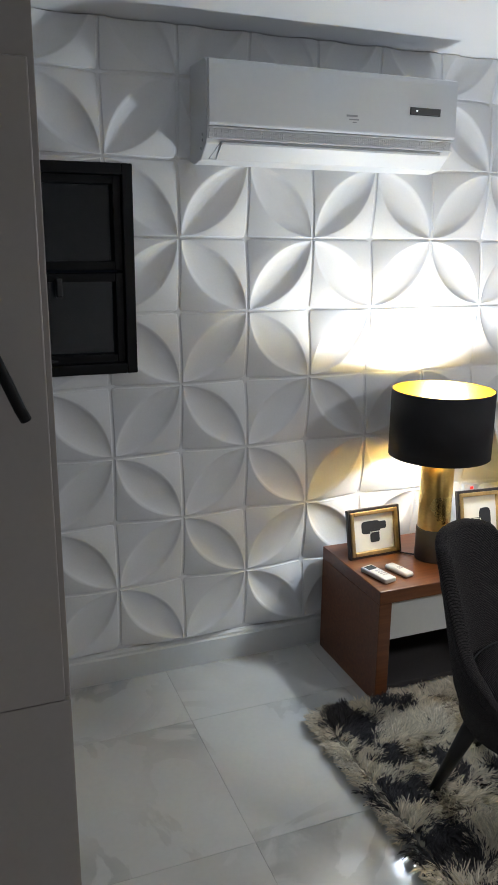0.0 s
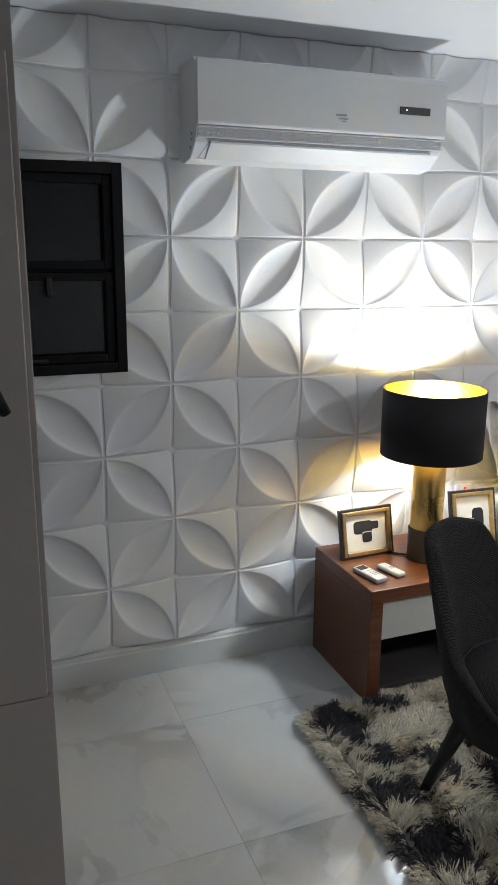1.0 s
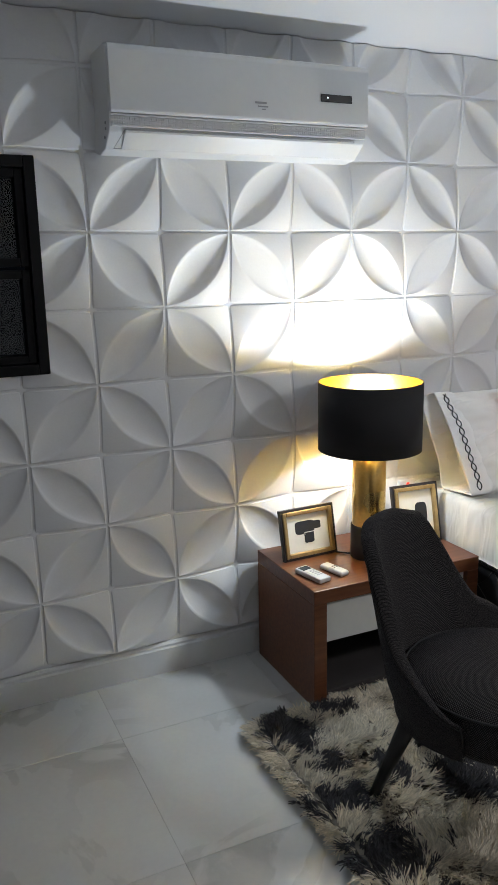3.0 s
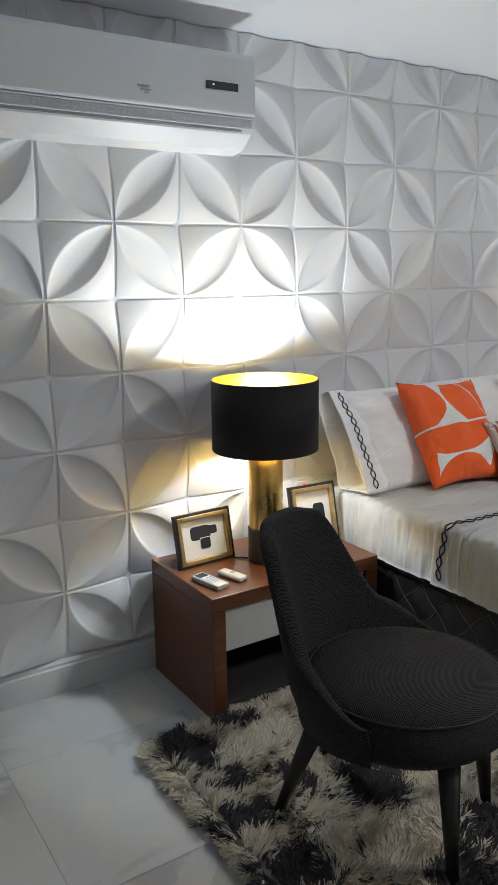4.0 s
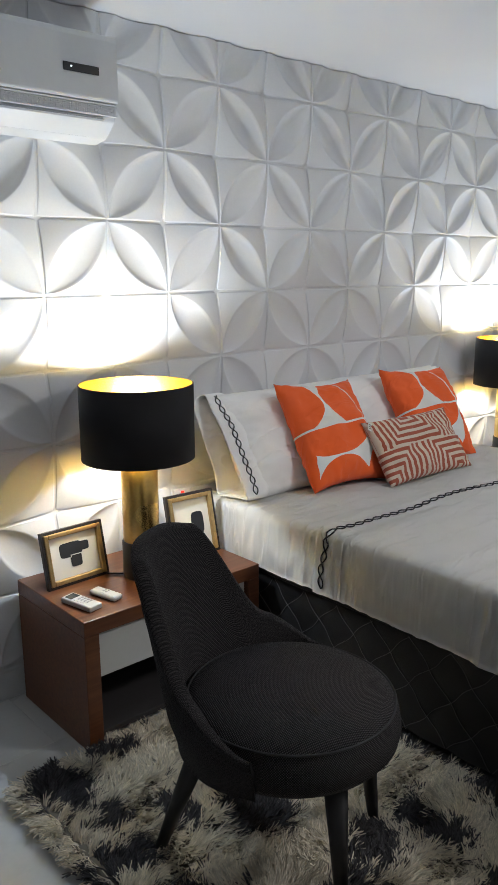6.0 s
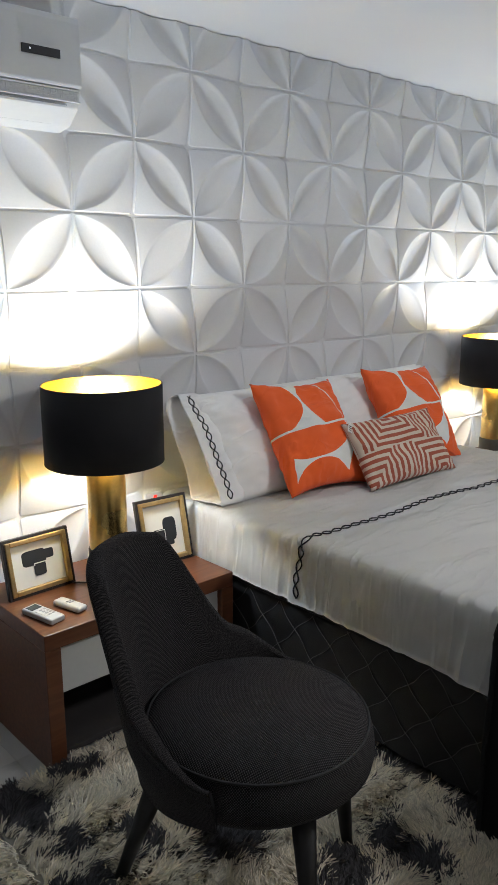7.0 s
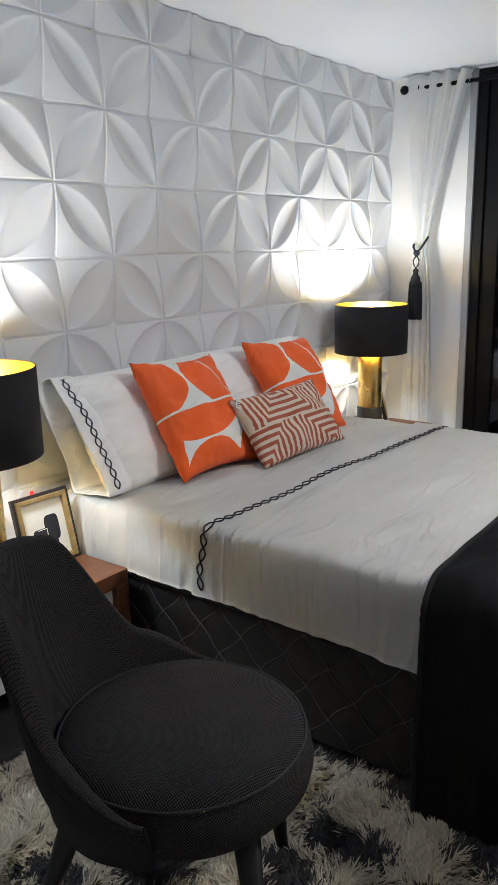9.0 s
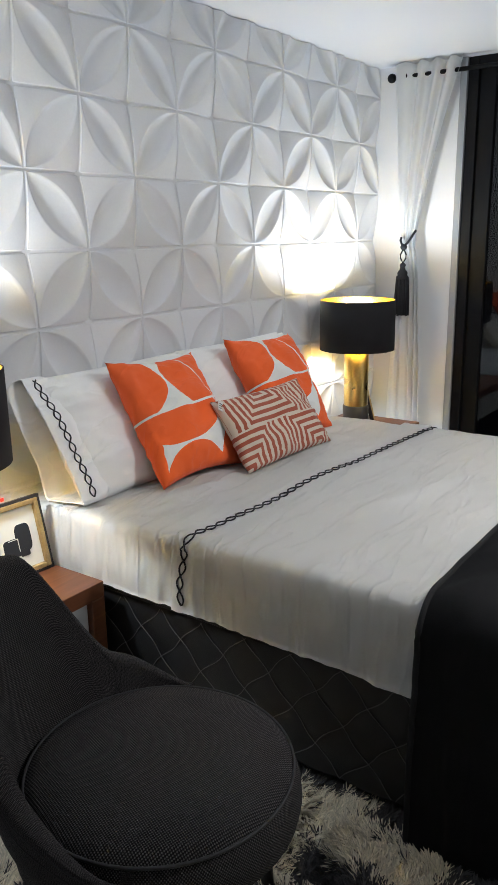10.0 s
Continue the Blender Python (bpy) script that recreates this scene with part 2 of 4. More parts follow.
PIPING = surface("charcoal_piping", (0.018, 0.017, 0.018), 0.75, fine=500, vary=0.2, bump=0.3)
LEG_BLACK = surface("black_stained_wood", (0.012, 0.011, 0.011), 0.45, vary=0.2)
LINEN = surface("white_cotton_sheet", (0.92, 0.91, 0.885), 0.85, coarse=4, fine=380, vary=0.05, bump=0.18, depth=0.001, sheen=0.15)
THREAD = surface("black_embroidery_thread", (0.012, 0.012, 0.016), 0.7, fine=600, vary=0.2, bump=0.3)
ORANGE_PRINT = print_cloth("orange_petal_print", (0.80, 0.80, 0.77), (0.92, 0.13, 0.02), petal_print)
STRIPE_PRINT = print_cloth("rust_stripe_print", (0.66, 0.55, 0.44), (0.36, 0.085, 0.045), maze_print)
QUILT = surface("black_quilted_fabric", (0.014, 0.0135, 0.014), 0.5, coarse=12, fine=500, vary=0.25, bump=0.4, depth=0.002)
STITCH = surface("grey_stitching", (0.10, 0.098, 0.096), 0.6, fine=600, vary=0.2)
THROW = surface("black_throw_fabric", (0.006, 0.006, 0.007), 0.9, fine=300, vary=0.2, bump=0.3)
def translucent(m, share):
    """Lets part of the light pass through a thin cloth."""
    n, l, b = nodes_of(m)
    tr, mx = n.new("ShaderNodeBsdfTranslucent"), n.new("ShaderNodeMixShader")
    tr.inputs["Color"].default_value = (0.8, 0.8, 0.78, 1)
    mx.inputs[0].default_value = share
    l.new(b.outputs[0], mx.inputs[1]), l.new(tr.outputs[0], mx.inputs[2]), l.new(mx.outputs[0], n["Material Output"].inputs["Surface"])
    return m


CURTAIN = surface("white_voile", (0.92, 0.92, 0.91), 0.85, coarse=6, fine=420, vary=0.05, bump=0.15, depth=0.001)
translucent(CURTAIN, 0.06)
PILE_CREAM = surface("cream_wool_pile", (0.88, 0.80, 0.65), 0.95, coarse=6, fine=80, vary=0.2, bump=0.0)
PILE_DARK = surface("charcoal_wool_pile", (0.065, 0.062, 0.066), 0.95, coarse=6, fine=80, vary=0.4, bump=0.0)
creased(LINEN, 6.0, 0.012)
creased(ORANGE_PRINT, 9.0, 0.008)
strand_varied(PILE_CREAM, 0.68, 1.12)
strand_varied(PILE_DARK, 0.5, 1.6)
RUG_BACK = surface("rug_backing", (0.16, 0.14, 0.11), 0.95, vary=0.3)

# ---- builders ----
def part(name, bm, material, parent=None, label="", smooth=False):
    me = bpy.data.meshes.new(name)
    if isinstance(bm, tuple):
        me.from_pydata(*bm)
    else:
        bm.to_mesh(me)
        bm.free()
    me.materials.append(material)
    if smooth:
        me.shade_smooth()
    ob = new(name, me)
    if parent is not None:
        ob.parent = parent
    if label:
        ob["label"] = label
    return ob


def thing(name, label, category, at=None, group=""):
    ob = new(name)
    ob.empty_display_size = 0.05
    if at is not None:
        ob.matrix_basis = at
    return tagged(ob, label, category, group)


def block(x0, x1, y0, y1, z0, z1, bevel=0.0, segments=2, bm=None):
    one = bmesh.new()
    bmesh.ops.create_cube(one, size=1.0, matrix=Matrix.Translation(((x0 + x1) / 2, (y0 + y1) / 2, (z0 + z1) / 2)) @ Matrix.Diagonal((x1 - x0, y1 - y0, z1 - z0, 1)))
    if bevel:
        bmesh.ops.bevel(one, geom=one.edges[:], offset=bevel, segments=segments, affect="EDGES", profile=0.5)
    return merged(bm, one)


def merged(bm, one):
    if bm is None:
        return one
    me = bpy.data.meshes.new("joined")
    one.to_mesh(me)
    one.free()
    bm.from_mesh(me)
    bpy.data.meshes.remove(me)
    return bm


def lathe(profile, seg=48, closed=False):
    """A turned form round z: profile of (radius, height)."""
    verts, faces = [], []
    k = len(profile)
    for i in range(seg):
        a = 2 * math.pi * i / seg
        verts += [(r * math.cos(a), r * math.sin(a), z) for r, z in profile]
    for i in range(seg):
        j = (i + 1) % seg
        for p in range(k if closed else k - 1):
            q = (p + 1) % k
            faces.append((i * k + p, j * k + p, j * k + q, i * k + q))
    bm = bmesh.new()
    vs = [bm.verts.new(v) for v in verts]
    for f in faces:
        bm.faces.new([vs[i] for i in f])
    bmesh.ops.remove_doubles(bm, verts=bm.verts[:], dist=1e-5)
    bmesh.ops.recalc_face_normals(bm, faces=bm.faces[:])
    return bm


def tube(points, radius, seg=6, bm=None, ends=None):
    """A round rod along points; radius may differ at its ends (ends=(r0, r1))."""
    pts = [Vector(p) for p in points]
    verts, faces, up = [], [], Vector((0.13, 0.21, 0.97))
    for i, p in enumerate(pts):
        d = (pts[min(i + 1, len(pts) - 1)] - pts[max(i - 1, 0)]).normalized()
        a = d.cross(up)
        if a.length < 0.05:
            a = d.cross(Vector((1, 0, 0)))
        a.normalize()
        b = d.cross(a)
        r = radius if ends is None else ends[0] + (ends[1] - ends[0]) * i / (len(pts) - 1)
        verts += [p + r * (math.cos(t) * a + math.sin(t) * b) for t in (2 * math.pi * j / seg for j in range(seg))]
    n = len(pts)
    for i in range(n - 1):
        for j in range(seg):
            k = (j + 1) % seg
            faces.append((i * seg + j, i * seg + k, (i + 1) * seg + k, (i + 1) * seg + j))
    faces += [tuple(range(seg))[::-1], tuple((n - 1) * seg + j for j in range(seg))]
    own = bm or bmesh.new()
    vs = [own.verts.new(v) for v in verts]
    for f in faces:
        own.faces.new([vs[i] for i in f])
    return own


def sheet(nu, nv, at, thick=0.0):
    """A cloth over a grid: at(u, v) gives the place; with UV."""
    bm = bmesh.new()
    lay = bm.loops.layers.uv.new("UVMap")
    vs = [[bm.verts.new(at(i / nu, j / nv)) for i in range(nu + 1)] for j in range(nv + 1)]
    for j in range(nv):
        for i in range(nu):
            f = bm.faces.new((vs[j][i], vs[j][i + 1], vs[j + 1][i + 1], vs[j + 1][i]))
            for lp, (a, b) in zip(f.loops, ((i, j), (i + 1, j), (i + 1, j + 1), (i, j + 1))):
                lp[lay].uv = (a / nu, b / nv)
    if thick:
        bmesh.ops.solidify(bm, geom=bm.faces[:], thickness=thick)
    return bm


def smoothstep(a, b, x):
    t = max(0.0, min(1.0, (x - a) / (b - a)))
    return t * t * (3 - 2 * t)


def plate(outline, y0, y1):
    """A flat shape in x and z between two depths."""
    bm = bmesh.new()
    a = [bm.verts.new((x, y0, z)) for x, z in outline]
    b = [bm.verts.new((x, y1, z)) for x, z in outline]
    bm.faces.new(a), bm.faces.new(b[::-1])
    for i in range(len(a)):
        j = (i + 1) % len(a)
        bm.faces.new((a[j], a[i], b[i], b[j]))
    bmesh.ops.recalc_face_normals(bm, faces=bm.faces[:])
    return bm


def blob(cx, cz, w, h, power=4.0, n=28, lean=0.0):
    out = []
    for i in range(n):
        a = 2 * math.pi * i / n
        c, s = math.cos(a), math.sin(a)
        x, z = w / 2 * math.copysign(abs(c) ** (2 / power), c), h / 2 * math.copysign(abs(s) ** (2 / power), s)
        out.append((cx + x + lean * z, cz + z))
    return out


# ---- the room ----
EAST, WEST, SOUTH, TOP = 4.0, -1.9, -4.3, 2.285
CELL, SKIRT_TOP = 0.25, 0.13
WIN = (-0.74, -0.155, 1.18, 1.86)
DOOR_Y0, DOOR_Y1 = -0.51, -2.75


def wall_with_hole(name, axis, place, thick, a0, a1, hole):
    """A wall across x or y with one opening through it: hole = (from, to, sill, head)."""
    bm = None
    h0, h1, s, t = hole
    for lo, hi, z0, z1 in ((a0, h0, 0, TOP), (h1, a1, 0, TOP), (h0, h1, 0, s), (h0, h1, t, TOP)):
        if hi - lo < 0.002 or z1 - z0 < 0.002:
            continue
        if axis == "y":
            bm = block(lo, hi, place, place + thick, z0, z1, bm=bm)
        else:
            bm = block(place, place + thick, lo, hi, z0, z1, bm=bm)
    return tagged(part(name, bm, PAINT), "white painted wall of the bedroom", "wall", kind="structure")


wall_north = wall_with_hole("wall_north", "y", 0.0, 0.16, WEST - 0.15, EAST + 0.15, WIN)
wall_north["label"] = "wall clad in white sculpted petal relief panels"
wall_east = wall_with_hole("wall_east", "x", EAST, 0.16, SOUTH, 0.0, (DOOR_Y1, DOOR_Y0, 0.0, TOP))
tagged(part("wall_west", block(WEST - 0.15, WEST, SOUTH, 0.0, 0, TOP), PAINT), "plain white painted wall", "wall", kind="structure")
tagged(part("wall_south", block(WEST - 0.15, EAST + 0.16, SOUTH - 0.15, SOUTH, 0, TOP), PAINT), "plain white painted wall", "wall", kind="structure")
tagged(part("ceiling", block(WEST - 0.15, EAST + 0.16, SOUTH - 0.15, 0.16, TOP, TOP + 0.12), CEILING), "smooth white painted ceiling", "ceiling", kind="structure")
floor = tagged(part("floor", block(WEST - 0.15, EAST + 0.16, SOUTH - 0.15, 0.16, -0.1, -0.0015), GROUT), "polished white marble-look porcelain tile floor", "floor", kind="structure")


def skirting(name, length, m):
    prof = ((0, 0), (-0.018, 0), (-0.018, 0.098), (-0.013, 0.104), (-0.013, 0.113), (-0.006, 0.122), (0, 0.122))
    bm = bmesh.new()
    a = [bm.verts.new((0, y, z)) for y, z in prof]
    b = [bm.verts.new((length, y, z)) for y, z in prof]
    bm.faces.new(a[::-1]), bm.faces.new(b)
    for i in range(len(prof)):
        j = (i + 1) % len(prof)
        bm.faces.new((a[i], a[j], b[j], b[i]))
    bmesh.ops.recalc_face_normals(bm, faces=bm.faces[:])
    bm.transform(m)
    return tagged(part(name, bm, SKIRT), "white moulded skirting board along the wall", "skirting board", kind="structure")


skirting("baseboard", EAST - WEST, pose(WEST, -0.0002, 0))
skirting("baseboard", 0.45, pose(EAST - 0.0002, -0.019, 0, 0, 0, -90))

# body of the added fill light, out of the camera's view
fill_disc = thing("ceiling_light", "unseen round white ceiling light, added as fill", "ceiling light", pose(*FILL_SPOT, TOP))
part("housing", lathe([(0, 0), (0.235, 0), (0.235, -0.045), (0.222, -0.05), (0.222, -0.035), (0, -0.035)], 48), AC_WHITE, fill_disc, "", True)
part("diffuser", lathe([(0, -0.04), (0.22, -0.04), (0.22, -0.037), (0, -0.037)], 48), glow_material("lit_diffuser", (0.93, 0.96, 1.0), 3.0), fill_disc, "glowing diffuser")

# black aluminium window in the panel wall
window = tagged(new("window_1"), "closed black aluminium window with dark night panes", "window", kind="structure")
x0, x1, z0, z1 = WIN


def ring(x0, x1, z0, z1, w, y0, y1, bevel=0.003):
    bm = block(x0, x0 + w, y0, y1, z0, z1, bevel)
    block(x1 - w, x1, y0, y1, z0, z1, bevel, bm=bm)
    block(x0 + w, x1 - w, y0, y1, z0, z0 + w, bevel, bm=bm)
    return block(x0 + w, x1 - w, y0, y1, z1 - w, z1, bevel, bm=bm)


part("window_frame", ring(x0, x1, z0, z1, 0.035, -0.028, 0.10), BLACK_METAL, window)
for i, (lo, hi) in enumerate(((z0 + 0.036, (z0 + z1) / 2 - 0.005), ((z0 + z1) / 2 + 0.005, z1 - 0.036))):
    sash = part("sash", ring(x0 + 0.036, x1 - 0.036, lo, hi, 0.028, -0.012, 0.05), BLACK_METAL, window)
    pane = part("pane", block(x0 + 0.063, x1 - 0.063, 0.02, 0.026, lo + 0.026, hi - 0.026), GLASS, sash)
part("latch", block(-0.50, -0.42, -0.016, -0.003, z0 + 0.044, z0 + 0.053, 0.002), BLACK_PLASTIC, window, "small black latch")
part("latch", block(-0.415, -0.395, -0.03, -0.003, 1.44, 1.50, 0.004), BLACK_PLASTIC, window)

# black sliding glass door with a grey jamb
door = tagged(new("door_1"), "black framed sliding glass door onto the dark night", "glass door", kind="structure")
part("jamb", block(EAST - 0.006, EAST + 0.16, DOOR_Y0 - 0.001, DOOR_Y0 + 0.035, 0, TOP - 0.001, 0.002), AC_GREY, door, "grey painted jamb")


def yframe(xa, xb, ya, yb, za, zb, w):
    bm = block(xa, xb, ya, ya + w, za, zb, 0.003)
    block(xa, xb, yb - w, yb, za, zb, 0.003, bm=bm)
    block(xa, xb, ya + w, yb - w, za, za + w, 0.003, bm=bm)
    return block(xa, xb, ya + w, yb - w, zb - w, zb, 0.003, bm=bm)


part("door_frame", yframe(EAST + 0.01, EAST + 0.14, DOOR_Y1, DOOR_Y0 - 0.002, 0.0, TOP - 0.002, 0.055), BLACK_METAL, door)
mid = (DOOR_Y0 + DOOR_Y1) / 2
for k, (a, b, dx) in enumerate(((mid - 0.04, DOOR_Y0 - 0.058, 0.03), (DOOR_Y1 + 0.058, mid + 0.04, 0.085))):
    leaf = part("leaf", yframe(EAST + dx, EAST + dx + 0.045, a, b, 0.057, TOP - 0.059, 0.085), BLACK_METAL, door)
    part("pane", block(EAST + dx + 0.018, EAST + dx + 0.026, a + 0.083, b - 0.083, 0.14, TOP - 0.142), DOOR_GLASS, leaf)

# ---- wardrobe by the entrance ----
wardrobe = thing("wardrobe", "greyish white lacquered wardrobe with a black pull bar", "wardrobe")
WX, WY = -0.575, -1.11
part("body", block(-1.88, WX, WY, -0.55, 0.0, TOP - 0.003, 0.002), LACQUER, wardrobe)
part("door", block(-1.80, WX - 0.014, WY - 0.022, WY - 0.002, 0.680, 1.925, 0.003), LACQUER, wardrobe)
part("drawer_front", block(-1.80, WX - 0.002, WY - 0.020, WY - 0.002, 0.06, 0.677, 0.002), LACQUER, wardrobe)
pull = tube([(-0.72, WY - 0.07, 1.52), (-0.69, WY - 0.085, 1.44), (-0.645, WY - 0.085, 1.325), (-0.636, WY - 0.08, 1.305)], 0.011, 10)
tube([(-0.70, WY - 0.002, 1.47), (-0.70, WY - 0.08, 1.47)], 0.006, 8, bm=pull)
tube([(-0.66, WY - 0.002, 1.36), (-0.66, WY - 0.085, 1.36)], 0.006, 8, bm=pull)
part("pull_bar", pull, BLACK_METAL, wardrobe, "black metal pull bar", True)

# ---- air conditioner ----
ac = thing("air_conditioner", "white wall-mounted split air conditioner above the panels", "air conditioner", pose(0.045, 0, 0))
AW = 0.905


def extruded(prof, xa, xb, bevel=0.0):
    bm = bmesh.new()
    a = [bm.verts.new((xa, y, z)) for y, z in prof]
    b = [bm.verts.new((xb, y, z)) for y, z in prof]
    bm.faces.new(a), bm.faces.new(b[::-1])
    for i in range(len(prof)):
        j = (i + 1) % len(prof)
        bm.faces.new((a[j], a[i], b[i], b[j]))
    bmesh.ops.recalc_face_normals(bm, faces=bm.faces[:])
    if bevel:
        bmesh.ops.bevel(bm, geom=bm.edges[:], offset=bevel, segments=2, affect="EDGES", profile=0.5)
    return bm


part("body", extruded(((-0.004, 2.165), (-0.165, 2.165), (-0.188, 2.15), (-0.192, 1.95), (-0.178, 1.915), (-0.125, 1.872), (-0.06, 1.862), (-0.004, 1.875)), 0, AW, 0.004), AC_WHITE, ac)
part("front_panel", extruded(((-0.190, 2.160), (-0.203, 2.155), (-0.207, 2.14), (-0.209, 1.975), (-0.205, 1.967), (-0.190, 1.967)), 0.002, AW - 0.002, 0.002), AC_WHITE, ac)
grille = block(0.004, AW - 0.004, -0.1995, -0.190, 1.929, 1.933, 0.001)
block(0.004, AW - 0.004, -0.2015, -0.190, 1.960, 1.964, 0.001, bm=grille)
part("trim", grille, AC_WHITE, ac)
verts, faces = [], []
for row in range(2):
    for i in range(116):
        xx, zz = 0.008 + i * 0.00768, 1.9355 + row * 0.0122
        b0 = len(verts)
        verts += [(xx, -0.191, zz), (xx + 0.0062, -0.191, zz), (xx + 0.0062, -0.191, zz + 0.0098), (xx, -0.191, zz + 0.0098)]
        verts += [(xx + 0.0008, -0.1950, zz + 0.001), (xx + 0.0054, -0.1950, zz + 0.001), (xx + 0.0054, -0.1950, zz + 0.0088), (xx + 0.0008, -0.1950, zz + 0.0088)]
        faces += [(b0 + 4, b0 + 5, b0 + 6, b0 + 7)] + [(b0 + p, b0 + (p + 1) % 4, b0 + 4 + (p + 1) % 4, b0 + 4 + p) for p in range(4)]
tagged(part("grille", (verts, [], faces), AC_WHITE, ac), kind="stuff")
part("grille_plate", block(0.006, AW - 0.006, -0.1932, -0.188, 1.9335, 1.9595), AC_WHITE, ac)
part("louvre", extruded(((-0.186, 1.922), (-0.1825, 1.9195), (-0.128, 1.8775), (-0.131, 1.8735), (-0.185, 1.914)), 0.05, AW - 0.045, 0.001), AC_WHITE, ac, "white air flap, closed")
slot = tube([(0.048, -0.1855, 1.9215), (AW - 0.043, -0.1855, 1.9215), (AW - 0.066, -0.129, 1.8755), (0.026, -0.129, 1.8755), (0.048, -0.1855, 1.9215)], 0.0016, 6)
part("flap_gap", slot, AC_GREY, ac)
part("display", block(0.715, 0.835, -0.2125, -0.2085, 2.038, 2.062, 0.0015), BLACK_PLASTIC, ac, "dark status display")
part("status_light", block(0.738, 0.743, -0.2135, -0.2122, 2.049, 2.053), glow_material("status_led", (0.9, 0.95, 1.0), 2.0), ac)
for sy, sz in ((-0.150, 1.945), (-0.150, 1.928), (-0.135, 1.905)):
    part("screw", tube([(0.002, sy, sz), (-0.0025, sy, sz)], 0.0045, 10), AC_GREY, ac)
mark = block(0.475, 0.515, -0.2105, -0.2088, 2.018, 2.024)
block(0.485, 0.520, -0.2105, -0.2088, 2.008, 2.012, bm=mark)
block(0.498, 0.512, -0.2105, -0.2088, 2.0, 2.003, bm=mark)
part("maker_mark", mark, AC_GREY, ac)

# ---- bedside tables ----
def bedside_table(m):
    t = thing("nightstand", "walnut nightstand with a white drawer and open shelf", "nightstand", m, "nightstands beside the bed")
    w, d, h = 0.705, 0.445, 0.44
    part("top", block(0, w, -d, 0, h - 0.05, h, 0.0025), WOOD, t)
    part("side_panel", block(0, 0.05, -d, 0, 0, h - 0.0505, 0.0025), WOOD, t)
    part("side_panel", block(w - 0.05, w, -d, 0, 0, h - 0.0505, 0.0025), WOOD, t)
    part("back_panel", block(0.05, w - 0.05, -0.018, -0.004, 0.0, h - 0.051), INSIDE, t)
    part("drawer", block(0.054, w - 0.054, -d + 0.018, -d + 0.30, 0.235, h - 0.054, 0.002), DRAWER, t, "white drawer front")
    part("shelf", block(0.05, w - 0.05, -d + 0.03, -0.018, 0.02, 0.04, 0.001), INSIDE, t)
    return t


near_stand = bedside_table(pose(0.575, -0.045, 0))
far_stand = copy_thing(near_stand, pose(2.915, -0.045, 0))

# ---- table lamps ----
def table_lamp(m):
    t = thing("table_lamp", "brass cylinder table lamp with black gold-lined drum shade", "table lamp", m, "lit table lamps on the nightstands")
    part("base", lathe([(0, 0), (0.064, 0), (0.066, 0.004), (0.066, 0.124), (0.064, 0.128), (0, 0.128)]), CONCRETE, t, "dark bronze base", True)
    part("body", lathe([(0, 0.128), (0.0605, 0.128), (0.0615, 0.131), (0.0615, 0.425), (0.060, 0.428), (0, 0.428)], 64), GOLD_BODY, t, "brushed brass column", True)
    part("stem", lathe([(0, 0.428), (0.009, 0.428), (0.009, 0.47), (0.018, 0.472), (0.018, 0.50), (0, 0.50)], 16), GOLD_BODY, t)
    shade = part("shade", lathe([(0.1835, 0.415), (0.1875, 0.415), (0.1875, 0.662), (0.1835, 0.662)], 96), SHADE_BLACK, t, "black fabric drum shade", True)
    part("lining", lathe([(0.1832, 0.4155), (0.1832, 0.6615)], 96), GOLD_INSIDE, shade, "gold foil lining", True)
    spider = None
    for k in range(3):
        a = 2 * math.pi * k / 3 + 0.4
        spider = tube([(0.018 * math.cos(a), 0.018 * math.sin(a), 0.49), (0.183 * math.cos(a), 0.183 * math.sin(a), 0.49)], 0.0018, 5, bm=spider)
    part("spider", spider, GOLD_BODY, shade)
    bulb = part("bulb", lathe([(0, 0.5455), (0.024, 0.546), (0.037, 0.556), (0.045, 0.574), (0.041, 0.594), (0.028, 0.611), (0.012, 0.618), (0, 0.619)], 24), BULB, t, "glowing bulb dome", True)
    part("bulb_collar", lathe([(0, 0.498), (0.014, 0.498), (0.014, 0.515), (0.019, 0.527), (0.024, 0.540), (0.024, 0.545), (0, 0.545)], 24), AC_WHITE, t, "white bulb housing", True)
    bulb.visible_shadow = False
    return t


near_lamp = table_lamp(pose(*LAMP_SPOTS[0], 0.4402))
far_lamp = copy_thing(near_lamp, pose(*LAMP_SPOTS[1], 0.4402, 0, 0, 40))
cord = tube([(0.865, -0.255, 0.446), (0.83, -0.215, 0.444), (0.815, -0.15, 0.444), (0.84, -0.08, 0.444), (0.85, -0.03, 0.40)], 0.0035, 6)
tagged(part("lamp_cord", cord, BLACK_PLASTIC, smooth=True), "thin black lamp cord lying on the nightstand", "cord")

outlet = thing("wall_outlet", "white wall outlet with a small red pilot light", "wall outlet")
part("plate", block(1.245, 1.325, -0.034, -0.020, 0.545, 0.62, 0.003), AC_WHITE, outlet)
part("pilot_light", block(1.279, 1.293, -0.038, -0.0335, 0.598, 0.610, 0.002), glow_material("red_pilot", (1.0, 0.03, 0.02), 1.5), outlet, "red pilot light")

